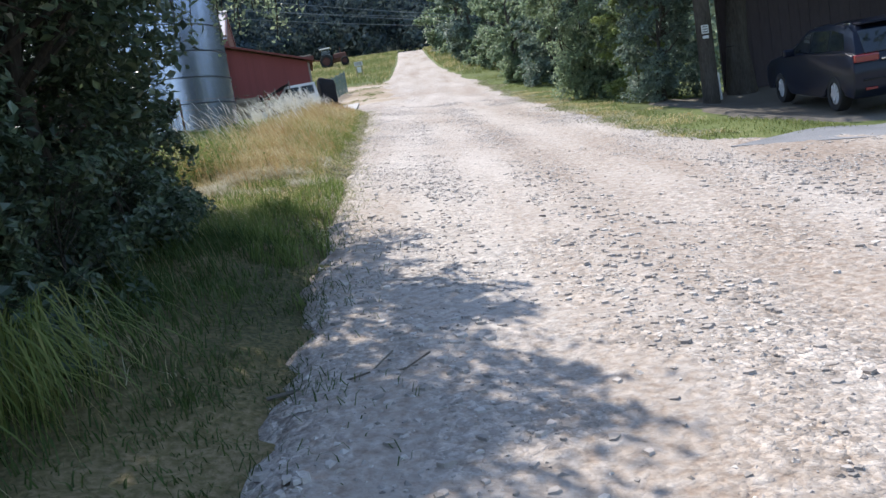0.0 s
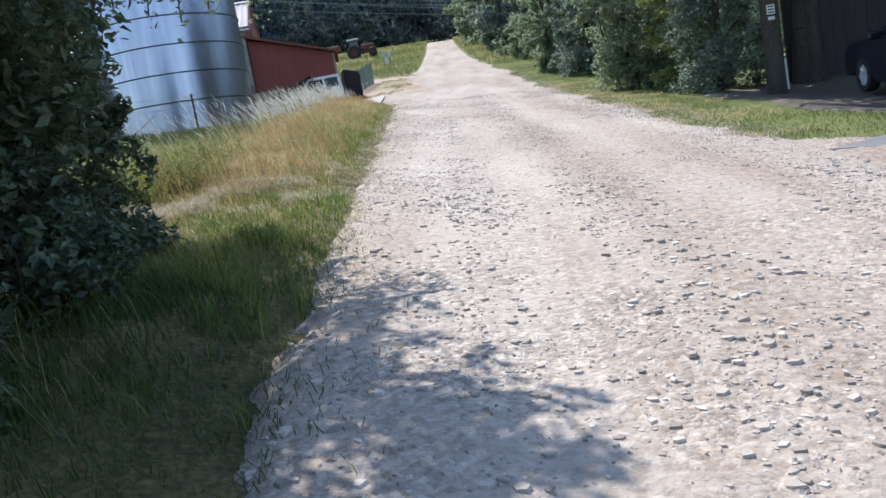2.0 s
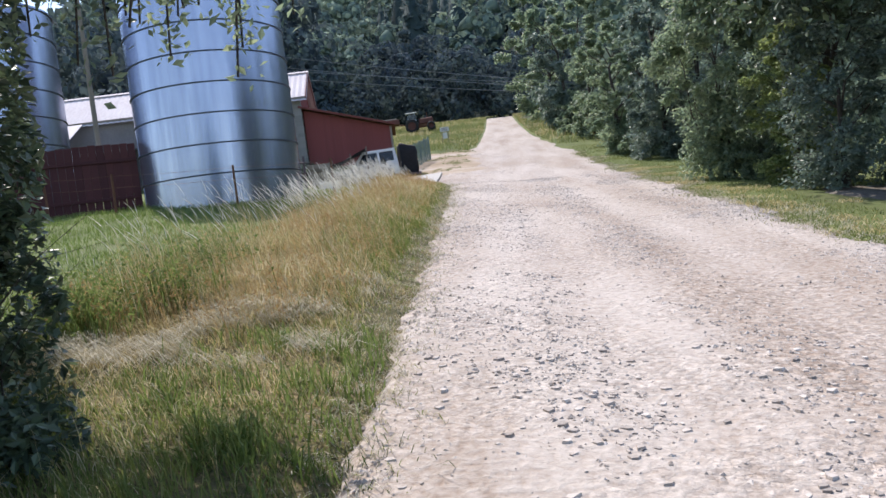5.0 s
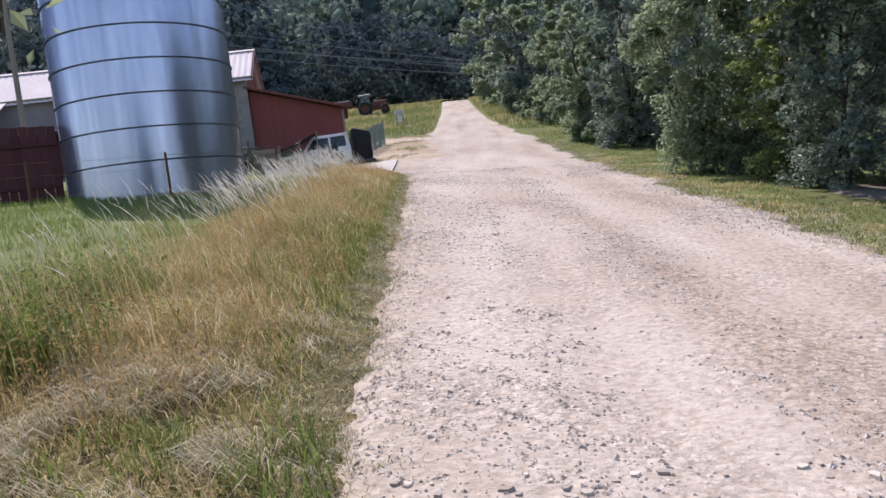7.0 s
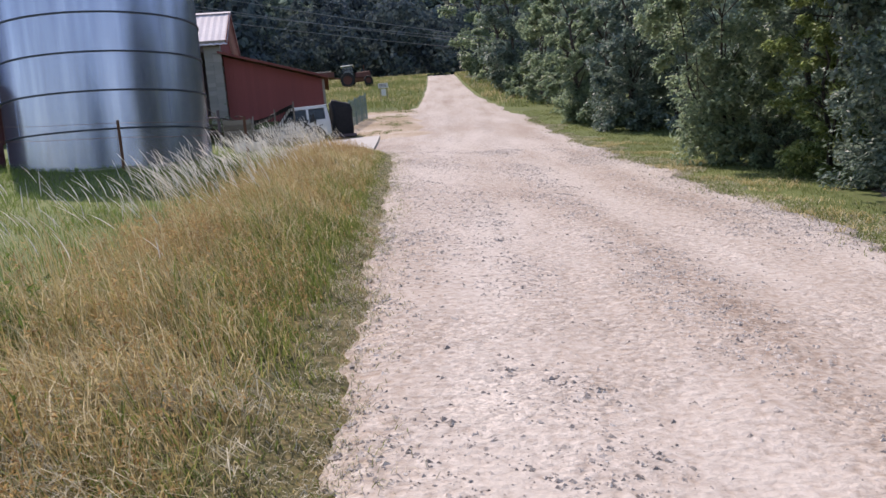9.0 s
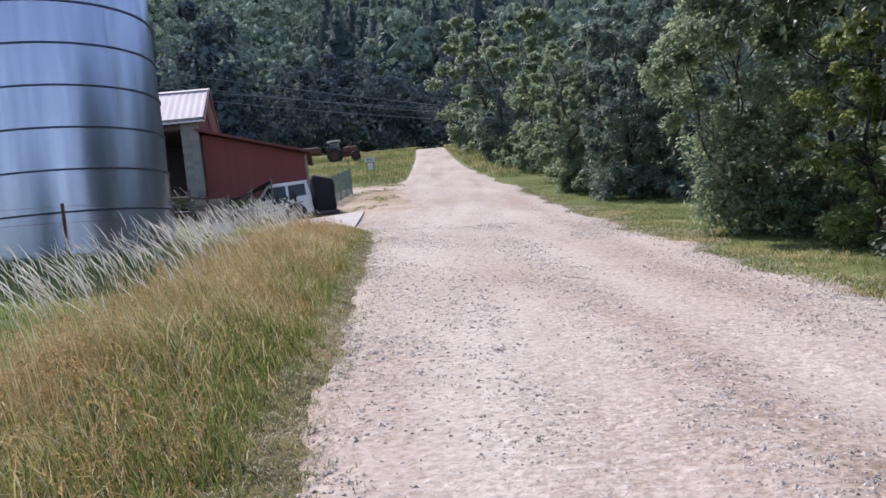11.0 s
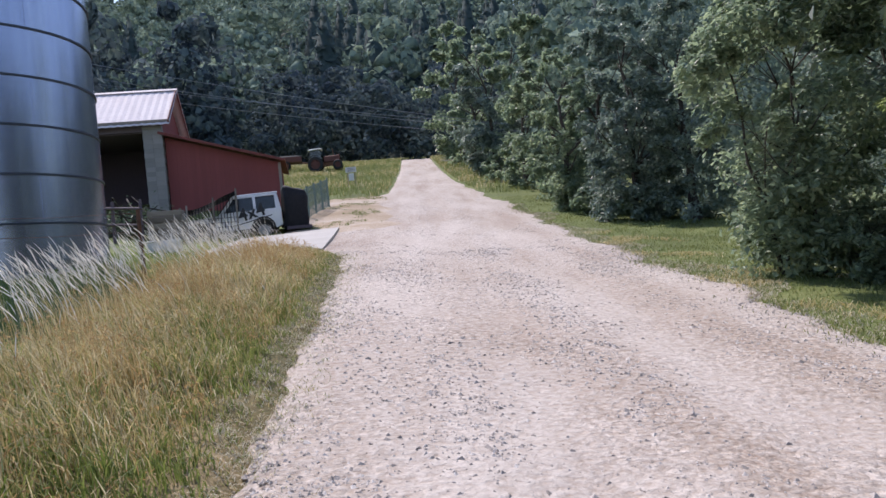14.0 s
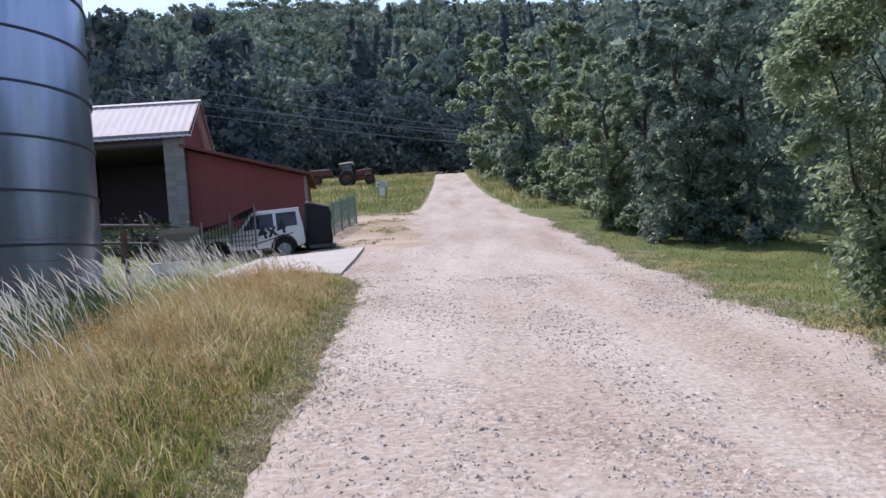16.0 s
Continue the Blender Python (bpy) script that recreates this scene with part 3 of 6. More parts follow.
def far_template(kind, cards, seed, size=0.03, count=9, core=True):
    """One far tree of unit height: cores below loose leaf clumps. Verts, triangles and normals."""
    gen = np.random.default_rng(seed)
    sets, norms = [], []
    if kind == "round":
        squash = np.array([1, 1, 0.85])
        c, r = column_crown(0.26, 0.36, 0.1, 0.9, seed, 0.3)(count, gen)
        c = np.concatenate([c, [[0, 0, 0.3], [0.02, 0, 0.55]]])
        r = np.concatenate([r * 1.6, [0.2, 0.2]])
        for k in range(len(c) if core else 0):
            v, f = ball(r[k], seed * 31 + k)
            norms.append(rounded(v / r[k], v + c[k]))
            sets.append((v * squash + c[k], f))
        which = gen.integers(0, len(c), cards)
        d = gen.normal(0, 1, (cards, 3))
        d[:, 2] = d[:, 2] * 0.8 + 0.15
        d /= np.linalg.norm(d, axis=1, keepdims=True)
        p = c[which] + d * (r[which] * gen.uniform(0.86, 1.22, cards))[:, None] * squash
        facing, aspect = d + np.array([0, 0, 0.3]), 0.75
    else:
        h = 1 - gen.uniform(0, 1, cards) ** 0.6 * 0.95
        a = gen.uniform(0, 2 * math.pi, cards)
        tier = 0.75 + 0.25 * np.sin(h * 60)
        r = (1 - h) * 0.30 * tier * gen.uniform(0.5, 1.0, cards) + 0.008
        p = np.stack([np.cos(a) * r, np.sin(a) * r, h], axis=1)
        d = np.stack([np.cos(a), np.sin(a), np.full(cards, 0.5)], axis=1)
        facing, aspect = d, 0.6
        rings = 10
        q = np.array([[math.cos(2 * math.pi * k / rings) * w, math.sin(2 * math.pi * k / rings) * w, z] for z in np.linspace(0.08, 0.97, 7) for w in [(1 - z) * 0.18 + 0.004] for k in range(rings)])
        i = np.array([[j * rings + k, j * rings + (k + 1) % rings, (j + 1) * rings + (k + 1) % rings, (j + 1) * rings + k] for j in range(6) for k in range(rings)])
        sets.append(as_triangles(q, i))
        norms.append(rounded(q * np.array([3, 3, 0]), q * 0))
    v, f = leaf_cards(p, facing, np.full(cards, size), aspect, 0.45, gen)
    sets.append(as_triangles(v, f))
    norms.append(np.repeat(rounded(d + gen.normal(0, 0.22, d.shape), p), 4, axis=0))
    return (*merge(sets), np.concatenate(norms))


def woodland(name, spots, templates, mat, label):
    """Trees of the templates at spots (x, y, height, width factor), merged."""
    sets, norms = [], []
    for i, (x, y, h, w) in enumerate(spots):
        v, f, nrm = templates[i % len(templates)]
        a = i * 2.399
        turn = np.array([[math.cos(a), -math.sin(a), 0], [math.sin(a), math.cos(a), 0], [0, 0, 1]])
        sets.append(((v @ turn.T) * np.array([h * w, h * w, h]) + np.array([x, y, float(land(x, y)) - 0.3]), f))
        norms.append(nrm @ turn.T)
    v, f = merge(sets)
    return tagged(new(name, soft_mesh(name, v, f, np.concatenate(norms), mat)), label, "woodland", kind="stuff")


def scatter(n, x0, x1, y0, y1, gap, gen, ok=lambda x, y: True):
    out, cells = [], {}
    tries = 0
    while len(out) < n and tries < n * 12:
        tries += 1
        x, y = gen.uniform(x0, x1), gen.uniform(y0, y1)
        if not ok(x, y):
            continue
        c = (int(x // gap), int(y // gap))
        if any(math.hypot(x - p, y - q) < gap for i in (-1, 0, 1) for j in (-1, 0, 1) for p, q in cells.get((c[0] + i, c[1] + j), ())):
            continue
        cells.setdefault(c, []).append((x, y))
        out.append((x, y))
    return out


gen = np.random.default_rng(3)
round_far = [far_template("round", 330, s, 0.036, 7) for s in (1, 2, 3, 4, 5)]
round_mid = [far_template("round", 1500, s, 0.023, 13, False) for s in (5, 6, 7)]
cone_far = [far_template("cone", 420, s, 0.03) for s in (8, 9)]
far_spots = scatter(900, -210, 230, 126, 365, 7.0, gen, lambda x, y: abs(x) < y * 0.62 + 12)
is_cone = [(math.sin(x * 0.05 + 1.0) + math.sin(y * 0.045) + gen.normal(0, 0.5)) > 0.8 and x < 60 and y < 285 for x, y in far_spots]
woodland("woodland", [(x, y, gen.uniform(9, 18) * (1.0 if y < 270 else 0.72), gen.uniform(0.8, 1.2) * (1.0 if y < 270 else 1.3)) for (x, y), k in zip(far_spots, is_cone) if not k], round_far, M_CANOPY,
         "dense mixed woodland covering the hillside behind the farm")
woodland("spruce_woodland", [(x, y, gen.uniform(11, 18), gen.uniform(0.9, 1.25)) for (x, y), k in zip(far_spots, is_cone) if k], cone_far, M_CONIFER,
         "dark pointed spruces standing among the hillside woodland")
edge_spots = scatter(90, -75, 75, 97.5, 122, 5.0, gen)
woodland("wood_edge", [(x, y, gen.uniform(7.0, 12.5), gen.uniform(0.9, 1.25)) for x, y in edge_spots], round_mid, M_SHADEDCANOPY,
         "edge of the wood where the track enters it, leaves coloured dark for shade")
near_side = [(14.5, 24.5), (18.5, 29.5), (13.2, 31.5), (22.5, 24.0), (17.5, 38.0), (13.2, 43.0), (20.5, 36.0), (26.5, 31.0), (14.0, 49.0), (19.5, 44.0)]
woodland("near_side_wood", [(x, y, 10.5 + 2.5 * math.sin(x * 3 + y), 0.85) for x, y in near_side], [far_template("round", 6200, s, 0.0095, 26, False) for s in (11, 12, 13)], M_CANOPY,
         "leafy trees on the falling ground behind the bank")
side_spots = scatter(48, 11, 55, 40, 97, 5.4, gen, lambda x, y: x > 13 - 0.06 * y and not (x < 30 and y < 52))
woodland("side_wood", [(x, y, gen.uniform(11, 16), gen.uniform(0.8, 1.1)) for x, y in side_spots], round_mid, M_CANOPY,
         "shady wood on the falling ground beyond the trees by the track")
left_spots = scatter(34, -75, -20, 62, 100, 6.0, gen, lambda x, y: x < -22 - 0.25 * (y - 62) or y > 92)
woodland("left_wood", [(x, y, gen.uniform(14, 21), gen.uniform(0.75, 0.95)) for x, y in left_spots], round_mid, M_SHADEDCANOPY,
         "tall trees standing behind the barn, leaves coloured dark for shade")
rear_spots = scatter(40, -45, 50, -45, -12, 6.0, gen)
woodland("rear_wood", [(x, y, gen.uniform(9, 14), gen.uniform(0.8, 1.1)) for x, y in rear_spots], round_far, M_CANOPY, "trees closing the lane behind")

# -- trees along the track --
ROW = [  # x, y, height, width, low, trunk radius, leaves, leaf, clumps, stems, foot
    (5.45, 25.0, 5.3, 3.8, 0.3, 0.045, 26000, 0.058, 130, 4, 0.75),
    (6.3, 22.4, 3.6, 1.9, 0.05, 0.05, 15000, 0.045, 110, 2, 0.85),
    (6.4, 20.3, 4.6, 2.5, 0.05, 0.06, 18000, 0.05, 120, 2, 1.1),
    (8.3, 27.2, 7.6, 4.2, 0.1, 0.09, 22000, 0.065, 140, 1, 2.0),
    (6.75, 38.2, 7.0, 3.3, 0.02, 0.10, 20000, 0.07, 130, 2, 1.5),
    (8.2, 37.2, 6.9, 3.6, 0.02, 0.10, 20000, 0.07, 130, 2, 1.7),
    (5.5, 42.4, 6.0, 2.9, 0.02, 0.14, 11000, 0.075, 90, 1, 0.5),
    (7.6, 45.5, 7.4, 4.2, 0.1, 0.14, 13000, 0.1, 55, 1, 1.9),
    (6.8, 51.0, 7.2, 4.8, 0.1, 0.14, 12000, 0.11, 46, 1, 2.0),
    (6.0, 57.0, 9.6, 4.8, 0.1, 0.15, 11000, 0.12, 44, 1, 2.0),
    (5.0, 63.5, 9.4, 5.8, 0.1, 0.15, 10000, 0.13, 44, 1, 2.2),
    (4.5, 71.0, 10.4, 6.6, 0.1, 0.16, 9000, 0.15, 42, 1, 2.4),
    (4.1, 80.0, 11.5, 7.4, 0.1, 0.16, 9000, 0.17, 42, 1, 2.6),
]
LEAVES = [M_LEAF, M_LEAF_LIGHT, M_LEAF_BLUE, M_LEAF_BLUE, M_LEAF_BLUE, M_LEAF_BLUE, M_LEAF, M_LEAF_BLUE, M_LEAF, M_LEAF, M_LEAF_BLUE, M_LEAF, M_LEAF]
for i, (x, y, h, w, low, tr, nl, lf, cl, st, ft) in enumerate(ROW):
    tree("roadside_tree", x, y, h, w, low, tr, nl, lf, cl, 40 + i, LEAVES[i],
         "leafy young broadleaf tree growing on the grass bank" if i < 6 else "tall leafy tree in the row along the track", "trees along the track", st, ft)
tree("shade_tree", 8.3, 20.0, 11.0, 9.5, 3.0, 0.3, 42000, 0.092, 190, 70, M_LEAF_DARK, "large dark tree shading the parked car")
tree("shade_tree", 13.5, 14.5, 12.0, 9.0, 3.2, 0.3, 22000, 0.1, 120, 71, M_LEAF_DARK, "large dark tree shading the driveway")
tree("shade_tree", 7.9, 24.6, 10.0, 6.0, 3.4, 0.2, 20000, 0.08, 110, 72, M_LEAF, "dark tree behind the utility pole")

SHRUBS = [(5.9, 24.1, 1.0, 1.3), (6.9, 24.3, 1.7, 2.2), (6.9, 26.4, 1.5, 2.2), (6.3, 40.6, 1.6, 2.2), (6.2, 48.0, 2.0, 2.8), (5.6, 54.0, 2.0, 2.8), (5.0, 60.5, 2.0, 2.8)]
for i, (x, y, h, w) in enumerate(SHRUBS):
    tree("shrub", x, y, h, w, 0.02, 0.025, 5000 if y < 40 else 2500, 0.05 if y < 40 else 0.1, 40, 100 + i, M_LEAF, "low leafy shrub at the foot of the trees", "shrubs on the bank", 2)

# -- the big bush and overhanging tree beside the start --
def shadow_trim(x, y, z):
    """Leaves that stay: the crown is cut so its shadow ends at a set edge, and the low ones are cut back."""
    h = z - 0.3
    sx, sy = x + 0.363 * h, y - 0.629 * h
    reach = np.interp(sy, [0, 2.4, 3.2, 4.5, 5.6, 7.7, 12], [0.5, 0.5, 0.58, 0.38, -0.15, -0.75, -1.2]) + 0.25 * wobble(sx, sy, 2.2, 0.3) + 0.25 * wobble(sx, sy, 7.0, 1.3) + 0.3 * np.sin(31 * x + 23 * z) * np.sin(29 * y + 17 * z)
    rear = (y < 6.3) | (x < -0.67 - 0.64 * (y - 5.66)) | (z > 2.4 + 0.27 * np.hypot(x, y - 5.66))
    return rear & (sx < reach) & ((z > 2.3) | (x < -2.0 + 0.16 * np.sin(y * 4.0) + 0.14 * np.sin(z * 6.0 + y) - 0.16 * np.clip(y - 5, 0, 9)))


for i, (x, y, h, w) in enumerate([(-2.65, 3.9, 1.0, 2.0), (-2.6, 5.3, 1.25, 2.0), (-2.7, 6.8, 1.1, 2.0), (-3.0, 8.3, 1.3, 2.0)]):
    tree("shrub", x, y, h, w, 0.02, 0.012, 9000, 0.036, 60, 130 + i, M_LEAF_DARK, "dark leafy undergrowth at the foot of the plum trees", "undergrowth below the plum trees", 3, 0.9, trim=shadow_trim)
tree("plum_tree", -3.5, 6.5, 7.0, 5.5, 0.05, 0.13, 58000, 0.051, 210, 80, M_LEAF_DARK, "dense dark-leaved plum tree overhanging the track", "plum trees by the track", 3, 1.7, trim=shadow_trim)
plum = tree("plum_tree", -4.5, 8.8, 6.2, 5.2, 0.05, 0.12, 58000, 0.048, 230, 81, M_LEAF_DARK, "dense dark-leaved plum tree overhanging the track", "plum trees by the track", 2, 1.8, trim=shadow_trim)
# low sprays that hang out over the verge
spray_gen = np.random.default_rng(5)
inv = plum.matrix_basis.inverted()
limb = [(-4.2, 8.0, 2.9), (-3.0, 8.0, 3.55), (-2.0, 8.15, 3.6), (-1.15, 8.3, 3.3)]
part("branch", sweep([inv @ Vector(p) for p in limb], 0.028), M_BARK, plum)
pts = []
for k in range(46):
    u = 0.2 + 0.8 * k / 45
    i = min(int(u * 3), 2)
    a = Vector(limb[i]).lerp(Vector(limb[i + 1]), u * 3 - i) + Vector((min(0.1, spray_gen.normal(0, 0.12)), spray_gen.normal(0.0, 0.3), 0.08))
    drop = spray_gen.uniform(0.2, 0.7) + (0.25 if k % 9 == 4 else 0.0)
    b = a + Vector((min(0.1, spray_gen.normal(0.03, 0.08)), spray_gen.normal(0, 0.1), -drop))
    part("twig", sweep([inv @ a, inv @ (a.lerp(b, 0.5) + Vector((0.04, 0, 0.03))), inv @ b], 0.006, 5), M_BARK, plum)
    for m in range(int(drop * 110)):
        w = spray_gen.uniform(0, 1)
        pts.append(inv @ (a.lerp(b, w) + Vector(spray_gen.normal(0, 0.05, 3))))
pts = np.array([p[:] for p in pts])
v, f = leaf_cards(pts, spray_gen.normal(0, 0.5, pts.shape) + np.array([0, 0, 0.6]), np.full(len(pts), 0.028), 0.5, 0.5, spray_gen)
spray = new("hanging_leaves", np_mesh("hanging_leaves", v, f, M_LEAF))
spray.parent = plum
tree("plum_tree", -3.5, 3.4, 6.4, 5.6, 0.05, 0.12, 44000, 0.051, 180, 82, M_LEAF_DARK, "dense dark-leaved plum tree overhanging the track", "plum trees by the track", 2, 1.7, trim=shadow_trim)
# Two unseen trees added to block sky light from the left.
for x, y, h, seed in ((-5.7, 0.6, 7.6, 83), (-6.5, 5.0, 8.2, 84)):
    tree("plum_tree", x, y, h, 5.4, 0.05, 0.13, 24000, 0.07, 120, seed, M_LEAF_DARK, "unseen plum tree added behind the others to block sky light", "plum trees by the track", 2, 1.9, trim=shadow_trim)

# -- grass --
def grass_band(name, n, xy, height, width, lean, mat, label, gen, lean_dir=None):
    x, y = xy
    z = ground_height(x, y) - 0.01
    v, f, tip, mid = blades(x, y, z, height, width, lean, gen.uniform(0, 2 * math.pi, len(x)) if lean_dir is None else lean_dir, gen)
    stuff(name, v, f, mat, label, "grass")
    return tip, mid


def clumped(n, gen, x0, x1, y0, y1, ok, clump=0.25, per=12):
    """Spots in small tufts."""
    k = n // per
    cx, cy = gen.uniform(x0, x1, k), gen.uniform(y0, y1, k)
    x = (cx[:, None] + gen.normal(0, clump, (k, per))).ravel()
    y = (cy[:, None] + gen.normal(0, clump, (k, per))).ravel()
    keep = ok(x, y)
    return x[keep], y[keep]


gen = np.random.default_rng(11)


def verge(x, y):
    """Distance left of the track's edge."""
    return edge_left(y) - x - 0.08 * wobble(x, y, 1.3, 0.7) - 0.07 * wobble(x, y, 7.5, 2.0)


def tall(x, y):
    """How tall the uncut verge grows, 0 to 1."""
    d = verge(x, y)
    along = ease(9.9, 12.6, y) * (1 - 0.58 * ease(24.0, 28.5, y)) * (1 - ease(30.0, 31.4, y)) + 0.55 * (1 - ease(7.0, 9.5, y))
    return along * ease(0.05, 1.1, d) * (1 - ease(verge_width(y) - 0.9, verge_width(y), d)) * (0.8 + 0.2 * wobble(x, y, 1.3, 0.2))


def verge_height(x, y):
    """Top of the matted turf on the verge."""
    return (land(x, y) + 0.03 * wobble(x, y, 4.0, 0.3) + 0.018 * wobble(x, y, 9.0, 0.9) - 0.14
            + 0.17 * np.where(y < 8.5, ease(-0.5, 0.7, verge(x, y)), ease(-0.3, 0.3, verge(x, y))) * (1 - 0.5 * ease(verge_width(y) - 0.3, verge_width(y) + 0.6, verge(x, y))) + 0.14 * np.clip(tall(x, y), 0, 1))


sheet("verge", axis([(-7.5, 0.2, 0.14)]), axis([(-4, 32.2, 0.16)]), verge_height, M_THATCH, lambda x, y: (verge(x, y) > -0.4) & (verge(x, y) < verge_width(y) + 0.6))
tagged(scene.objects["verge"], "matted dry and green grass thatch on the verge", "verge", kind="structure")

def patchy_at(x, y):
    return 0.7 * wobble(x, y, 0.9, 0.4) + 0.5 * wobble(x, y, 2.3, 1.3)


x, y = clumped(290000, gen, -6.2, 0, -1, 31.6, lambda x, y: (verge(x, y) > -0.06) & (verge(x, y) < verge_width(y) + 0.2) & (gen.uniform(0, 1, len(x)) < (0.7 + tall(x, y)) * (0.3 + 0.7 * ease(-0.05, 0.4, verge(x, y)))), 0.1, 16)
t = np.clip(tall(x, y), 0, 1)
h = (0.12 + 0.36 * t) * (0.4 + 0.6 * ease(0.0, 0.55, verge(x, y))) * (0.6 + 0.4 * ease(5.0, 7.5, y)) * gen.uniform(0.45, 1.25, len(x)) * (1 + 0.45 * np.clip(patchy_at(x, y), -0.6, 1))
patchy = wobble(x, y, 1.1, 0.8) + 0.5 * wobble(x, y, 3.0, 1.9)
dry = gen.uniform(0, 1, len(x)) < 0.30 + 0.12 * ease(11, 14, y) + 0.14 * ease(16, 19, y) * ease(0.2, 0.8, verge(x, y)) + 0.22 * ease(20, 25, y) + 0.3 * ease(8.6, 9.8, y) * (1 - ease(12, 14, y)) + 0.2 * patchy + 0.22 * ease(0.4, 1.6, verge(x, y)) * ease(8, 13, y) - 0.3 * (1 - ease(7.0, 8.5, y)) + 0.22 * ease(9.3, 10.4, y + 0.5 * wobble(x, y, 1.5, 0.2)) * (1 - ease(11.8, 13.2, y)) - 0.25 * (1 - ease(0.1, 0.6, verge(x, y)))
wind = np.where(gen.uniform(0, 1, len(x)) < 0.35 + 0.4 * t, gen.normal(math.radians(172), 0.7, len(x)), gen.uniform(0, 2 * math.pi, len(x)))
lean = np.clip(gen.uniform(0.2, 0.85, len(x)) + 0.4 * ease(7.5, 9.5, y) * (1 - ease(11.5, 13.5, y)), 0, 1.15)
thin = (y < 6.5) & (gen.uniform(0, 1, len(x)) < 0.35 + 0.35 * np.clip(wobble(x, y, 1.9, 0.4), -1, 1) + 0.3 * (verge(x, y) < 0.5))
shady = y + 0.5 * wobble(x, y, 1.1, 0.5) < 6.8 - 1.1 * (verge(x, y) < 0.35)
for kind, sel, mat, wd, lb in (("verge_grass", ~dry & ~shady & ~thin, M_OLIVE, 0.0075, "uncut olive green grass on the verge"), ("shade_grass", ~dry & shady & ~thin, M_SHADEGRASS, 0.0085, "grass below the plum trees, coloured darker to deepen their shade"), ("dry_verge_grass", dry & ~thin, M_STRAW, 0.006, "golden dry grass on the verge")):
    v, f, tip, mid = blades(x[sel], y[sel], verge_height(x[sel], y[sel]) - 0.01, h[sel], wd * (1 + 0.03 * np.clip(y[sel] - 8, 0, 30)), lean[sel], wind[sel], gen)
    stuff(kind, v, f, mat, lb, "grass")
# fresh green tufts beside the track, flattened straw behind them, and thin grass creeping into the gravel
x, y = clumped(7000, gen, -3.4, -0.5, 5.0, 10.6, lambda x, y: (verge(x, y) > 0.0) & (verge(x, y) < 0.75 + 0.5 * wobble(x, y, 1.2, 0.3) + 0.6 * ease(8.0, 10.0, y)), 0.06, 22)
v, f, tip, mid = blades(x, y, verge_height(x, y) - 0.01, gen.uniform(0.08, 0.26, len(x)), gen.uniform(0.006, 0.013, len(x)), gen.uniform(0.15, 0.8, len(x)), gen.uniform(0, 2 * math.pi, len(x)), gen)
stuff("green_tufts", v, f, M_WEED, "fresh bright green tufts at the verge's edge", "grass")
x, y = clumped(11000, gen, -4.6, -0.9, 9.9, 12.5, lambda x, y: (verge(x, y) > 0.25) & (verge(x, y) < 2.6) & (wobble(x, y, 0.9, 0.6) + 0.7 * wobble(x, y, 2.4, 0.2) > -0.1), 0.13, 30)
comb = math.radians(200) + 1.6 * wobble(x, y, 2.1, 0.4) + gen.normal(0, 0.9, len(x))
v, f, tip, mid = blades(x, y, verge_height(x, y) + 0.03 + 0.05 * gen.uniform(0, 1, len(x)), gen.uniform(0.08, 0.17, len(x)), np.full(len(x), 0.006), gen.uniform(1.7, 2.6, len(x)), comb, gen)
stuff("flattened_straw", v, f, M_PALE, "pale flattened dry grass lying on the verge", "grass")
x, y = clumped(150000, gen, -3.0, 0.3, 1.0, 31, lambda x, y: (verge(x, y) > -0.42) & (verge(x, y) < 0.3) & (gen.uniform(0, 1, len(x)) < np.exp(np.clip(verge(x, y), -1, 0) / 0.15) * ease(6.5, 8.5, y)), 0.05, 14)
v, f, tip, mid = blades(x, y, np.maximum(verge_height(x, y), road_height(x, y)) - 0.008, gen.uniform(0.02, 0.075, len(x)), np.full(len(x), 0.006), gen.uniform(0.9, 2.0, len(x)), gen.uniform(0, 2 * math.pi, len(x)), gen)
half = (f[:, 0] // 5) % 5 < 4
stuff("dry_edge_grass", v, f[half], M_PALE, "thin dry grass creeping into the gravel", "grass")
stuff("edge_grass", v, f[~half], M_OLIVE, "thin low grass creeping into the gravel", "grass")
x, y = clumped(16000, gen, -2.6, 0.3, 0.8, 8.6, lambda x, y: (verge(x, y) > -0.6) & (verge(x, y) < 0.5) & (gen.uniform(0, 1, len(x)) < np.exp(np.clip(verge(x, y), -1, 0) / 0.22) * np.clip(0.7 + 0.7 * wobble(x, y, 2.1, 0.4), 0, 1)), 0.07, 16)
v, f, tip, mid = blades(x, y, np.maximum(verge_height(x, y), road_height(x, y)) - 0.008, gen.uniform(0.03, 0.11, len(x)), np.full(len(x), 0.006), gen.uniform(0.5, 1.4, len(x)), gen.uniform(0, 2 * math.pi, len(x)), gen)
stuff("shade_edge_grass", v, f, M_SHADEGRASS, "low grass straggling into the shaded gravel, coloured dark for shade", "grass")
# leafy weeds standing in the flattened grass
spots = np.array([(-3.9, 12.3), (-3.5, 12.9), (-3.9, 10.9), (-4.3, 13.4), (-3.4, 11.6)])
x = (spots[:, :1] + gen.normal(0, 0.24, (len(spots), 520))).ravel()
y = (spots[:, 1:] + gen.normal(0, 0.24, (len(spots), 520))).ravel()
v, f, tip, mid = blades(x, y, verge_height(x, y) - 0.01, gen.uniform(0.2, 0.66, len(x)), gen.uniform(0.006, 0.014, len(x)), gen.uniform(0.1, 0.7, len(x)), gen.uniform(0, 2 * math.pi, len(x)), gen)
p = np.concatenate([tip, mid]) + gen.normal(0, 0.02, (2 * len(tip), 3))
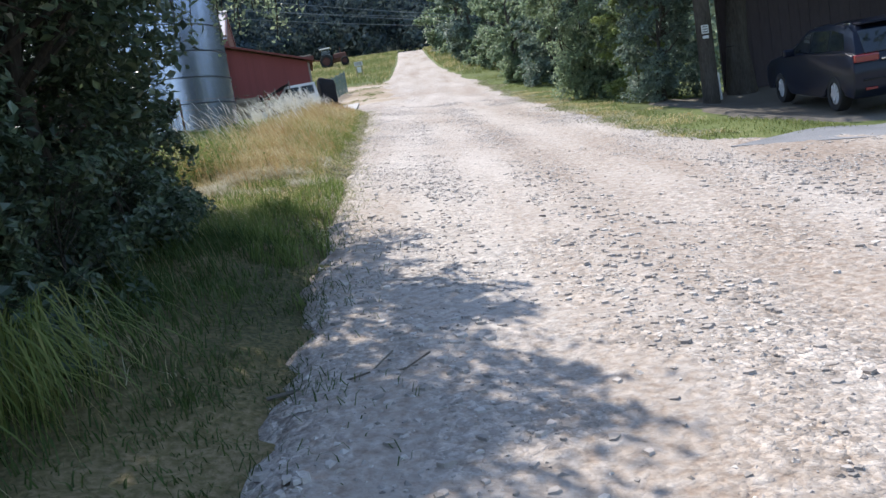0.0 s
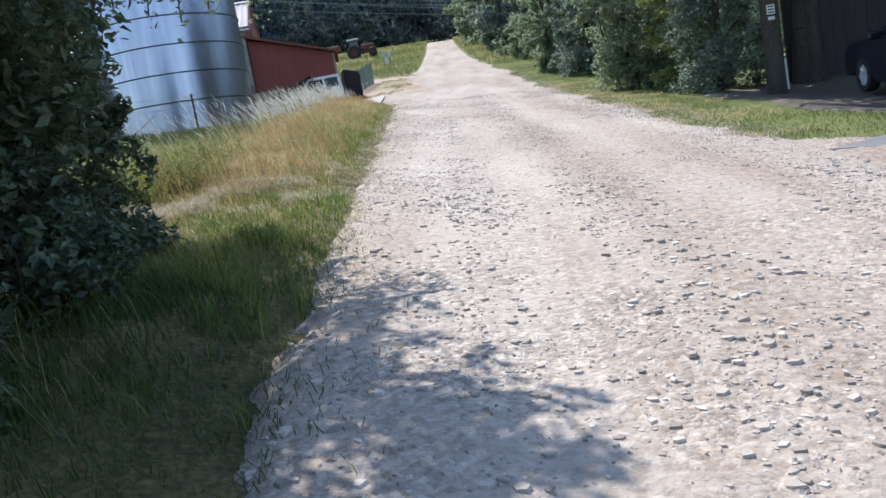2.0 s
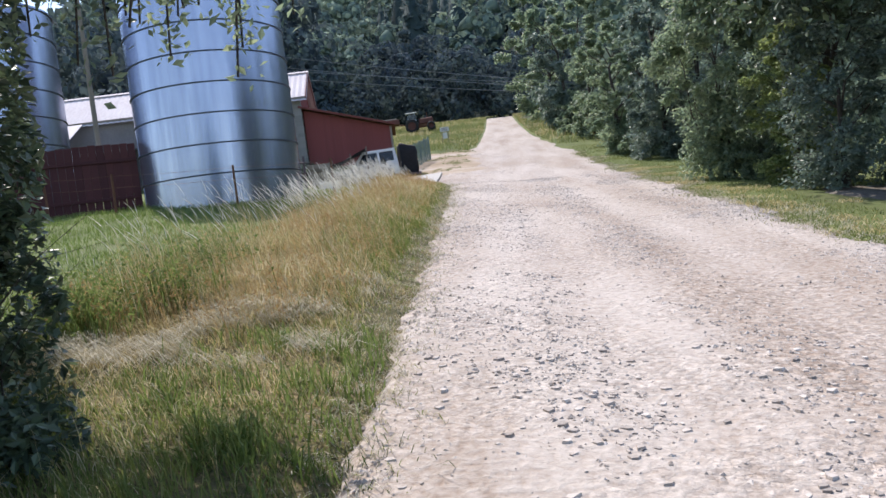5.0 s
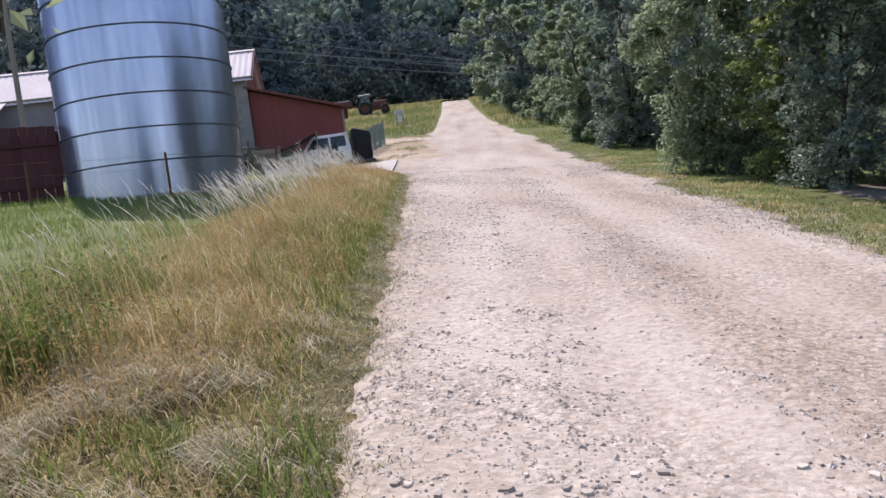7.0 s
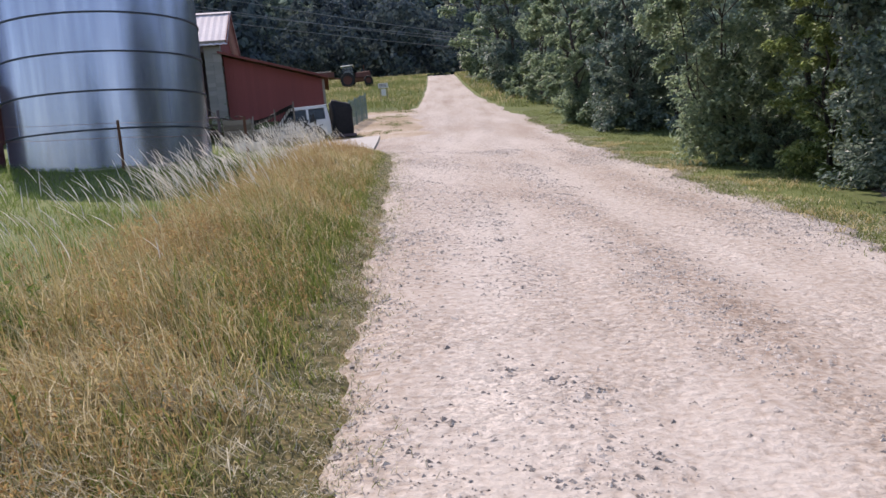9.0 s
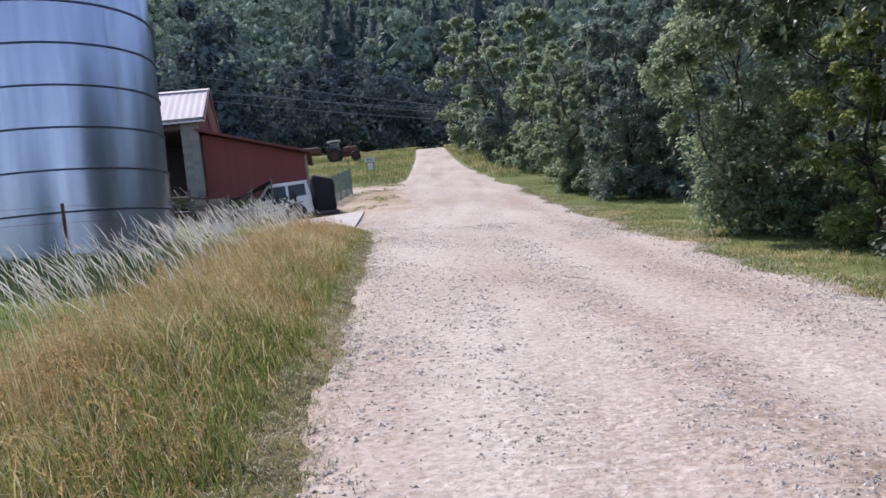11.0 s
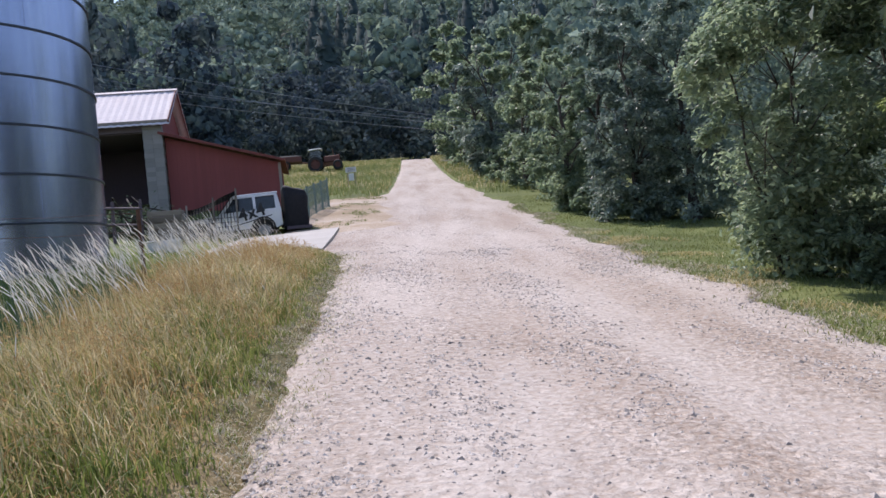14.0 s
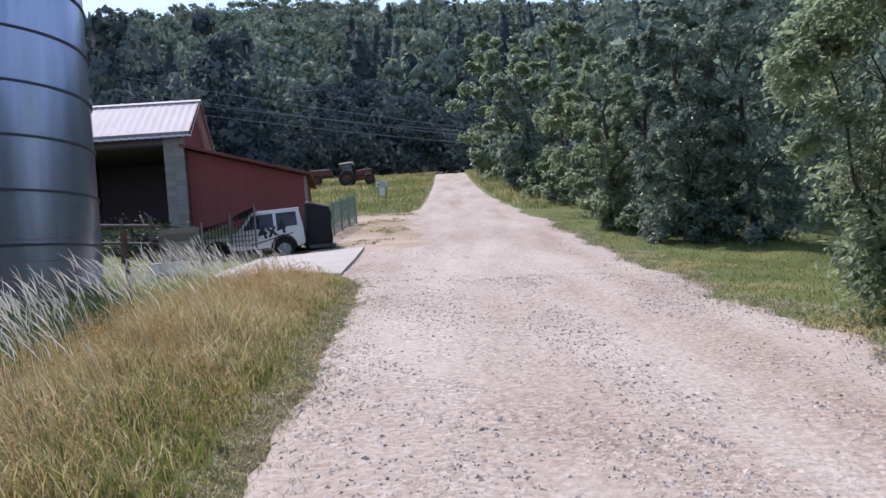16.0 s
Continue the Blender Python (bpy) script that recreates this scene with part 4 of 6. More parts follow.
v, f = merge([(v, f), as_triangles(*leaf_cards(p, gen.normal(0, 1, p.shape) + np.array([0, 0, 0.5]), np.full(len(p), 0.026), 0.4, 0.3, gen))])
stuff("green_weeds", v, f, M_WEED, "leafy green weeds standing in the flattened grass", "grass")
x, y = clumped(46000, gen, 3.0, 6.0, 11.5, 46, lambda x, y: (x - edge_right(y) > -0.6) & (x - edge_right(y) < 0.3) & (gen.uniform(0, 1, len(x)) < np.exp(np.clip(x - edge_right(y), -1, 0) / 0.17) * np.clip(0.6 + 0.6 * wobble(x, y, 1.1, 0.2), 0, 1)), 0.07, 14)
v, f, tip, mid = blades(x, y, np.maximum(ground_height(x, y), road_height(x, y)) - 0.008, gen.uniform(0.02, 0.08, len(x)), np.full(len(x), 0.010), gen.uniform(0.4, 1.1, len(x)), gen.uniform(0, 2 * math.pi, len(x)), gen)
stuff("bank_edge_grass", v, f, M_FIELD, "low grass creeping from the bank into the gravel", "grass")
# long dry grass arching over in the shade at the foot of the plum trees
n = 190
x, y = gen.normal(-1.92, 0.14, n), gen.normal(3.3, 0.22, n)
z = verge_height(x, y) - 0.01
bow, peak, reach = gen.normal(math.radians(-35), 0.4, n), gen.uniform(0.28, 0.58, n), gen.uniform(0.2, 0.62, n)
rows = []
for k in range(8):
    u = k / 7
    rise = peak * np.sin(math.pi * min(1.0, 0.12 + 0.68 * u)) * (1 - 0.12 * u)
    c = np.stack([x + np.cos(bow) * reach * u ** 1.4, y + np.sin(bow) * reach * u ** 1.4, z + (rise if k else 0 * rise)], axis=1)
    side = np.stack([-np.sin(bow), np.cos(bow), np.zeros(n)], axis=1) * (0.0019 if k < 5 else 0.0034 if k < 7 else 0.001)
    rows += [c - side, c + side]
v = np.stack(rows, axis=1).reshape(-1, 3)
i = np.arange(n, dtype=np.int32)[:, None] * 16
f = np.concatenate([i + np.array([[2 * k, 2 * k + 1, 2 * k + 3, 2 * k + 2]]) for k in range(7)], axis=0)
stuff("arching_grass", v, f, M_OLIVE, "long olive dry grass arching over the verge", "grass")
# stems with feathery pale heads, all bent to the left by the wind
# knee-high stems with loose brown panicles through the whole uncut verge
x, y = clumped(21000, gen, -5, 0, 10.5, 31.2, lambda x, y: (tall(x, y) > 0.12) & (verge(x, y) > 0.18) & (gen.uniform(0, 1, len(x)) < 0.45 + 0.5 * wobble(x, y, 0.9, 1.7) + 0.25 * ease(0.3, 0.9, verge(x, y))), 0.12, 10)
h = (0.3 + 0.28 * ease(0.2, 1.1, verge(x, y))) * gen.uniform(0.6, 1.15, len(x)) * (0.55 + 0.45 * np.clip(tall(x, y) * 1.5, 0, 1))
ld = gen.normal(math.radians(172), 0.9, len(x))
v, f, tip, mid = blades(x, y, verge_height(x, y) - 0.01, h, 0.003 * (1 + 0.03 * np.clip(y - 8, 0, 30)), gen.uniform(0.08, 0.4, len(x)), ld, gen)
sets = [(v, f)]
k = 5
way = (tip - mid) / (np.linalg.norm(tip - mid, axis=1, keepdims=True) + 1e-9)
along = gen.uniform(-0.10, 0.03, (len(x), k))
p = (tip[:, None] + way[:, None] * along[..., None] + gen.normal(0, 0.010, (len(x), k, 3))).reshape(-1, 3)
lv, lf = as_triangles(*leaf_cards(p, gen.normal(0, 1, p.shape), np.full(len(p), 0.016), 0.28, 0.2, gen))
v, f = merge([*sets, (lv, lf)])
stuff("brown_grass", v, f, M_BROWN, "knee-high dry grass with loose brown panicles", "grass")
x, y = clumped(44000, gen, -6, 0, -1, 31.4, lambda x, y: (tall(x, y) > 0.25) & (verge(x, y) > 0.35) & (verge(x, y) < verge_width(y) - 0.45) & (verge(x, y) > 1.0 * ease(24.5, 28, y)) & (gen.uniform(0, 1, len(x)) < 1 - 0.7 * ease(26, 29, y)) & (gen.uniform(0, 1, len(x)) < 0.05 + 0.75 * ease(0.32, 0.85, verge(x, y) / verge_width(y)) + 0.1 * (1 - ease(5, 7, y))), 0.16, 10)
d = ease(0.5, 1.8, verge(x, y))
h = (0.46 + 0.50 * d) * gen.uniform(0.7, 1.12, len(x)) * (0.6 + 0.4 * np.clip(tall(x, y) * 1.5, 0, 1))
ld = gen.normal(math.radians(172), 0.5, len(x))
wide = 1 + 0.03 * np.clip(y - 8, 0, 30)
v, f, tip, mid = blades(x, y, verge_height(x, y) - 0.01, h, 0.004 * wide * np.where(y < 7, 0.7, 1.0), np.where(y < 7, gen.uniform(0.6, 1.2, len(x)), gen.uniform(0.1, 0.42, len(x))), ld, gen)
stuff("grass_stems", v, f, M_STRAW, "thin pale stems of the tall grass", "grass")
far_on = (y > 7.0) & ((verge(x, y) > np.minimum(1.15, 0.5 * verge_width(y))) | (gen.uniform(0, 1, len(y)) < 0.12)) & (gen.uniform(0, 1, len(y)) < 0.08 + 0.17 * ease(11.0, 13.5, y) + 0.75 * ease(14.5, 17.0, y))
x, y, tip, mid, ld, wide = x[far_on], y[far_on], tip[far_on], mid[far_on], ld[far_on], wide[far_on]
# each head is a slim plume that bends over with the wind
ax = tip - mid
ax /= np.linalg.norm(ax, axis=1, keepdims=True)
bend = np.stack([np.cos(ld), np.sin(ld), -0.35 * np.ones(len(ld))], axis=1)
sets = []
n = len(x)
length = gen.uniform(0.11, 0.21, n)
for turn in range(2):
    side = np.cross(ax, gen.normal(0, 1, ax.shape))
    side /= np.linalg.norm(side, axis=1, keepdims=True) + 1e-9
    rows = []
    for u, w in ((-0.15, 0.25), (0.2, 1.0), (0.6, 0.8), (1.0, 0.15)):
        c = tip + ax * (length * u)[:, None] + bend * (length * 0.22 * max(u, 0) ** 2)[:, None]
        rows += [c - side * (0.0030 * w * wide)[:, None], c + side * (0.0030 * w * wide)[:, None]]
    v = np.stack(rows, axis=1).reshape(-1, 3)
    i = np.arange(n, dtype=np.int32)[:, None] * 8
    f = np.concatenate([i + np.array([[2 * k, 2 * k + 1, 2 * k + 3, 2 * k + 2]]) for k in range(3)], axis=0)
    sets.append((v, f))
v, f = merge(sets)
stuff("grass_heads", v, f, M_SEED, "pale feathery seed heads bent by the wind", "grass")
# lawn and rough grass left of the verge, and the bank on the right
x, y = clumped(48000, gen, -14, -3, 4, 33, lambda x, y: verge(x, y) > verge_width(y) - 0.3, 0.2, 12)
grass_band("lawn_grass", 0, (x, y), gen.uniform(0.06, 0.2, len(x)), np.full(len(x), 0.012), gen.uniform(0.2, 0.8, len(x)), M_LAWN, "short green meadow grass by the silos", gen)
x, y = clumped(60000, gen, 3.6, 10, 11, 50, lambda x, y: (edge_right(y) - x + 0.08 * wobble(x, y, 1.3, 0.7) < 0) & ~((x > 6.8) & (y < 14)) & ~((x > 5.2) & (y > 14.6) & (y < 21)) & (y - 10.75 > 0.6 * (x - 4.7) - 0.2), 0.2, 12)
grass_band("bank_grass", 0, (x, y), gen.uniform(0.025, 0.10, len(x)), np.full(len(x), 0.013), gen.uniform(0.3, 0.9, len(x)), M_FIELD, "short green grass on the bank", gen)
x, y = clumped(26000, gen, 3.6, 5.4, 12, 46, lambda x, y: (x - edge_right(y) > -0.35 * np.clip(0.5 + wobble(x, y, 0.9, 0.1), 0.1, 1.2)) & (x - edge_right(y) < 0.25 + 0.5 * np.clip(wobble(x, y, 0.7, 0.9) + 0.4, 0, 1)), 0.15, 12)
v, f, tip, mid = blades(x, y, np.maximum(ground_height(x, y), road_height(x, y)) - 0.006, gen.uniform(0.03, 0.09, len(x)), np.full(len(x), 0.012), gen.uniform(0.8, 2.0, len(x)), gen.uniform(0, 2 * math.pi, len(x)), gen)
stuff("mown_edge", v, f, M_PALE, "dry mown grass along the track's edge", "grass")
x, y = clumped(16000, gen, 3.6, 6.4, 12, 34, lambda x, y: (x - edge_right(y) > -0.25) & (wobble(x, y, 1.0, 0.4) + 0.6 * wobble(x, y, 2.6, 1.1) > 0.25) & (x - edge_right(y) < 1.5), 0.12, 14)
v, f, tip, mid = blades(x, y, np.maximum(ground_height(x, y), road_height(x, y)) + 0.01, gen.uniform(0.05, 0.12, len(x)), np.full(len(x), 0.011), gen.uniform(0.9, 2.0, len(x)), gen.uniform(0, 2 * math.pi, len(x)), gen)
stuff("dry_bank_grass", v, f, M_STRAW, "brown mown dry grass lying in patches on the bank", "grass")
x, y = clumped(40000, gen, -16, 6, 52, 92, lambda x, y: (on_road(x, y) < -0.1), 0.3, 12)
grass_band("field_grass", 0, (x, y), gen.uniform(0.12, 0.4, len(x)), np.full(len(x), 0.03), gen.uniform(0.2, 0.7, len(x)), M_FIELD, "rough green field grass above the yard", gen)

x, y = clumped(22000, gen, -16, 6, 52, 92, lambda x, y: (on_road(x, y) < -0.1) & (wobble(x, y, 0.35, 0.6) + gen.normal(0, 0.3, len(x)) > -0.1), 0.3, 12)
grass_band("dry_field_grass", 0, (x, y), gen.uniform(0.15, 0.45, len(x)), np.full(len(x), 0.026), gen.uniform(0.2, 0.7, len(x)), M_STRAW, "dry straw-coloured grass in patches over the field", gen)
x, y = clumped(9000, gen, -5.0, -1.2, 40, 52, lambda x, y: (x < -1.6 - 0.06 * (y - 45) + 0.5 * wobble(x, y, 1.4, 0.9)) & ((wobble(x, y, 1.0, 0.2) + 0.6 * wobble(x, y, 2.7, 0.5) > 0.35) | (y > 50.6)), 0.12, 14)
v, f, tip, mid = blades(x, y, road_height(x, y) + 0.005, gen.uniform(0.03, 0.14, len(x)), np.full(len(x), 0.016), gen.uniform(0.5, 1.3, len(x)), gen.uniform(0, 2 * math.pi, len(x)), gen)
stuff("yard_grass", v, f, M_FIELD, "thin trodden grass over the yard's dirt mouth", "grass")


# -- loose stones on the track --
def stones(name, n, x0, x1, y0, y1, size, mat, label, gen, power=2.2, proud=0.32, flat=False):
    """Angular stones sitting in the track; flat: with broken level tops."""
    x, y = gen.uniform(x0, x1, n), gen.uniform(y0, y1, n)
    way = 0.25 * np.sin(y * 0.17)
    rut = np.exp(-((x - 0.45 - way) / 0.38) ** 2) + np.exp(-((x - 2.1 - way) / 0.42) ** 2)
    thick = np.clip(0.45 + 0.6 * wobble(x, y * 0.6, 1.1, 0.3) + 0.3 * wobble(x, y, 3.1, 0.8) - 0.7 * rut + 0.3 * (1 - ease(5, 10, y)), 0.05, 1)
    keep = (on_road(x, y) > -0.1 + 0.15 * gen.uniform(0, 1, n)) & (gen.uniform(0, 1, n) < thick)
    x, y = x[keep], y[keep]
    n = len(x)
    s = size[0] + (size[1] - size[0]) * gen.uniform(0, 1, n) ** power * 1.0
    k = 5 if flat else 4
    ang = 2 * math.pi * (np.arange(k)[None] + gen.uniform(-0.3, 0.3, (n, k))) / k + gen.uniform(0, 6.3, (n, 1))
    long = gen.uniform(0.6, 1.0, (n, 1))
    turn = gen.uniform(0, 6.3, (n, 1))
    rad = gen.uniform(0.7, 1.2, (n, k))
    u, w = np.cos(ang) * rad, np.sin(ang) * rad * long
    px, py = u * np.cos(turn) - w * np.sin(turn), u * np.sin(turn) + w * np.cos(turn)
    rings = [np.stack([px, py, np.full((n, k), -0.25)], axis=2)]
    if flat:
        rings.append(np.stack([px * 0.84, py * 0.84, proud * gen.uniform(0.6, 1.2, (n, k))], axis=2))
    else:
        rings.append(np.stack([gen.normal(0, 0.2, (n, 1)), gen.normal(0, 0.2, (n, 1)), proud * gen.uniform(0.6, 1.3, (n, 1))], axis=2))
    q = np.concatenate(rings, axis=1) * s[:, None, None]
    v = (q + np.stack([x, y, road_height(x, y) + s * 0.05], axis=1)[:, None, :]).reshape(-1, 3)
    if flat:
        tri = [t for i in range(k) for j in [(i + 1) % k] for t in ((i, j, k + j), (i, k + j, k + i))] + [(k, k + i, k + i + 1) for i in range(1, k - 1)]
    else:
        tri = [(i, (i + 1) % k, k) for i in range(k)]
    f = (np.arange(n)[:, None, None] * q.shape[1] + np.array(tri)[None]).reshape(-1, 3)
    return stuff(name, v, f, mat, label, "gravel")


gen = np.random.default_rng(17)
stones("gravel", 110000, -2.2, 9.5, 1.0, 20, (0.006, 0.032), M_STONE, "loose pale crushed stone on the track", gen, 3.0)
stones("coarse_gravel", 11000, -0.9, 8.5, 1.0, 10, (0.013, 0.044), M_STONE, "larger flat broken stones on the track", gen, 2.4, 0.25, True)
stones("far_gravel", 36000, -5.2, 5, 20, 50, (0.012, 0.04), M_STONE, "loose pale crushed stone further up the track", gen, 2.5)
stones("fine_gravel", 75000, -2.2, 6, 8, 19, (0.008, 0.03), M_STONE, "loose pale crushed stone along the verge", gen, 2.8)
stones("mid_gravel", 60000, -2.2, 5, 17, 31, (0.010, 0.042), M_STONE, "loose pale crushed stone halfway up the track", gen, 2.6)
stones("dark_gravel", 4200, -2.2, 7, 1.0, 32, (0.008, 0.026), M_DARKSTONE, "scattered dark stones on the track", gen)


# ---- silos ----
def silo(x, y, base, top, label):
    r = 2.55
    root = thing("silo", label, "silo", pose(x, y, base), "silos by the barn")
    joints, z = [0.0], 0.93
    while z < top - base:
        joints.append(z)
        z += 0.925
    for a, b in zip(joints, joints[1:]):
        part("sheet_course", lathe([(r, a), (r, b)], 96), M_ZINC, root, smooth=True)
        for k in range(4):
            ang = 0.6 + k * math.pi / 2 + (0.4 if joints.index(a) % 2 else 0.0)
            part("seam", box((r + 0.004, 0, (a + b) / 2), (0.012, 0.05, b - a - 0.05), 0, m=pose(0, 0, 0, 0, 0, math.degrees(ang))), M_ZINC, root)
    for z in joints[1:]:
        part("ring", lathe([(r - 0.02, z - 0.024), (r + 0.03, z - 0.018), (r + 0.03, z + 0.018), (r - 0.02, z + 0.024)], 96), M_RING, root, "dark bolted flange ring")
    part("roof", lathe([(r + 0.06, joints[-1]), (r + 0.06, joints[-1] + 0.06), (0.35, joints[-1] + 1.1), (0.3, joints[-1] + 1.25), (0.01, joints[-1] + 1.3)], 64), M_ZINC, root)
    part("foundation", lathe([(r + 0.18, -0.9), (r + 0.18, -0.02), (r - 0.1, 0.0)], 48), M_CONCRETE, root, "low concrete footing")
    return root


silo(-9.46, 29.71, 3.26, 12.4, "tall cylindrical silo of bluish galvanised sheet rings")
silo(-17.8, 30.1, 3.4, 11.2, "second galvanised silo standing behind the fence")

# ---- the barn: its front runs a little away to the right ----
SWAP = Matrix(((0, 1, 0, 0), (1, 0, 0, 0), (0, 0, 1, 0), (0, 0, 0, 1)))
BARN = pose(-10.9, 47.0, 4.55, 0, 0, 8)
barn = thing("barn", "long farm barn with pale sheet roof, red gable and open bay", "barn", BARN)
EAVE, RIDGE, DEPTH, LONG = 5.15, 7.05, 2.75, 17.0
part("wall", box((-11.0, 0.15, 2.2), (12.0, 0.24, 5.6)), M_GREYWALL, barn, "grey rendered wall")
part("wall", box((-LONG / 2, 2 * DEPTH, 2.0), (LONG, 0.24, 6.0)), M_GREYWALL, barn)
part("wall", box((-LONG, DEPTH, 2.0), (0.24, 2 * DEPTH - 0.3, 6.0)), M_GREYWALL, barn)
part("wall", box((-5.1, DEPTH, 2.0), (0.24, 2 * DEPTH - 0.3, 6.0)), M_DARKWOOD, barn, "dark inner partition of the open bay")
# Unseen ceiling and dark header added to hold the bay dark below the roof.
part("loft_floor", box((-2.75, DEPTH, 4.72), (4.6, 2 * DEPTH - 0.4, 0.1)), M_DARKWOOD, barn, "unseen dark ceiling added to keep the open bay in shade")
part("header", box((-2.95, 0.12, 4.86), (4.2, 0.14, 0.3), 0.01), M_DARKWOOD, barn, "timber header over the bay, coloured dark for shade under the eave")
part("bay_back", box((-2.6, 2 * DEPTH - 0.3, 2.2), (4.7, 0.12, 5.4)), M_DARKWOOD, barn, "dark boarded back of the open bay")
gable = part("gable", prism([(0.35, -0.8), (2 * DEPTH + 0.1, -0.8), (2 * DEPTH + 0.1, EAVE - 0.15), (DEPTH, RIDGE - 0.16), (0.35, EAVE - 0.02)], -0.1, -0.22), M_RED, barn, "red boarded gable end")
gable.matrix_basis = SWAP
for k in range(19):
    y0 = 0.36 + k * 0.285
    top = EAVE - 0.1 + (RIDGE - EAVE) * (1 - abs(y0 + 0.14 - DEPTH) / DEPTH) - 0.12
    part("gable_board", box((-0.085, y0 + 0.14, (top + 3.2) / 2), (0.03, 0.272, top - 3.2), 0.004), M_RED, barn)
part("fascia", box((-LONG / 2 + 0.1, -0.22, EAVE - 0.1), (LONG + 0.5, 0.05, 0.2), 0.01), M_OLDWOOD, barn, "weathered grey fascia board")
for k in (-1, 1):
    a = Vector((0.3, DEPTH + k * (DEPTH + 0.32), EAVE - 0.12))
    b = Vector((0.3, DEPTH, RIDGE - 0.03))
    mid, d = (a + b) / 2, b - a
    ang = math.degrees(math.atan2(d.z, d.y))
    part("barge_board", box((0, 0, 0), (0.04, d.length, 0.18), 0.01, m=Matrix.Translation(mid) @ pose(0, 0, 0, ang, 0, 0)), M_REDTRIM, barn, "dark red board along the gable edge")
for sgn in (1, -1):
    bm = bmesh.new()
    n = 110
    run, rise = DEPTH + 0.35, RIDGE - EAVE + 0.22
    vs = []
    for i in range(n + 1):
        u = -LONG - 0.3 + (LONG + 0.65) * i / n
        rib = 0.03 if i % 2 else 0.0
        vs.append((bm.verts.new((u, DEPTH - sgn * run, RIDGE - rise + rib)), bm.verts.new((u, DEPTH, RIDGE + rib))))
    for a, b in zip(vs, vs[1:]):
        bm.faces.new((a[0], b[0], b[1], a[1]))
    got = bmesh.ops.extrude_face_region(bm, geom=list(bm.faces))
    bmesh.ops.translate(bm, vec=(0, 0, -0.035), verts=[v for v in got["geom"] if isinstance(v, bmesh.types.BMVert)])
    part("roof", bm, M_ROOF, barn, "pale ribbed sheet roof")
cap = part("ridge_cap", prism([(DEPTH - 0.2, RIDGE - 0.04), (DEPTH, RIDGE + 0.08), (DEPTH + 0.2, RIDGE - 0.04)], -LONG - 0.3, 0.36), M_ROOF, barn)
cap.matrix_basis = SWAP
# lower roof skirt and canopy of the far end, with maroon boards below
skirt = part("roof_skirt", prism([(-2.2, 4.05), (-0.3, 5.05), (-0.3, 5.0), (-2.2, 4.0)], -17.2, -11.9), M_ROOF, barn, "lower strip of pale sheet roof")
skirt.matrix_basis = SWAP
canopy = part("canopy", prism([(-3.1, 3.1), (0.0, 3.45), (0.0, 3.39), (-3.1, 3.04)], -16.6, -8.9), M_ROOF, barn, "corrugated pale canopy sheet")
canopy.matrix_basis = SWAP
for k in range(30):
    part("maroon_board", box((-16.4 + k * 0.25, -1.2 + 0.004 * (k % 3), 1.15), (0.238, 0.03, 3.9), 0.004), M_MAROON, barn)
for x in (-16.4, -13.9, -11.4, -9.0):
    part("canopy_post", box((x, -2.95, 1.0), (0.12, 0.12, 4.2), 0.01), M_DARKWOOD, barn)
# block pier at the corner of the open bay
pier_block = bm_mesh("block", box((0, 0, 0), (0.396, 0.39, 0.196), 0.004), M_BLOCK)
part("pier_core", box((-0.45, 0.2, 1.95), (0.78, 0.36, 6.0)), M_BLOCK, barn, "grey concrete block pier")
for c in range(28):
    for k in range(2):
        sh = 0.0 if c % 2 else 0.02
        piece("block", pier_block, barn, pose(-0.45 + (k - 0.5) * 0.4 + sh, 0.17 + 0.004 * ((c * 7 + k) % 3), -0.55 + c * 0.2))

# ---- lean-to shed beside the barn ----
shed = thing("lean_to_shed", "red boarded lean-to shed with a low sloping roof", "shed", BARN)
W, HL, HR, SD = 4.75, 4.55, 3.12, 5.0
slope = math.degrees(math.atan2(HL - HR, W))
part("wall", prism([(0.0, -0.8), (W, -0.8), (W, HR - 0.1), (0.0, HL - 0.1)], 0.4, 0.55), M_RED, shed, "red front wall")
part("wall", box((W - 0.06, 0.55 + SD / 2, 1.1), (0.12, SD, 3.9)), M_RED, shed)
for k in range(24):
    x0 = k * W / 24
    top = HL + (HR - HL) * (x0 + 0.1) / W - 0.12
    part("board", box((x0 + 0.098, 0.385 - 0.0015 * (k % 2), (top - 0.8) / 2), (W / 24 - 0.002, 0.026, top + 0.8), 0.001), M_RED, shed)
rm = pose(0, 0, 0, 0, slope, 0)
part("roof", box((W / 2 / math.cos(radians(slope)) + 0.05, 2.9, 0.0), (W / math.cos(radians(slope)) + 0.5, 6.0, 0.06), 0.01, m=Matrix.Translation((0, 0, HL + 0.03)) @ rm), M_TILE, shed, "rust-brown sheet roof")
part("fascia", box((W / 2 / math.cos(radians(slope)) + 0.05, -0.13, -0.03), (W / math.cos(radians(slope)) + 0.5, 0.05, 0.11), 0.008, m=Matrix.Translation((0, 0, HL + 0.03)) @ rm), M_REDTRIM, shed, "dark red fascia board")
part("corner_post", box((W + 0.01, 0.42, 1.0), (0.12, 0.14, 4.0), 0.01), M_OLDWOOD, shed, "pale corner board")

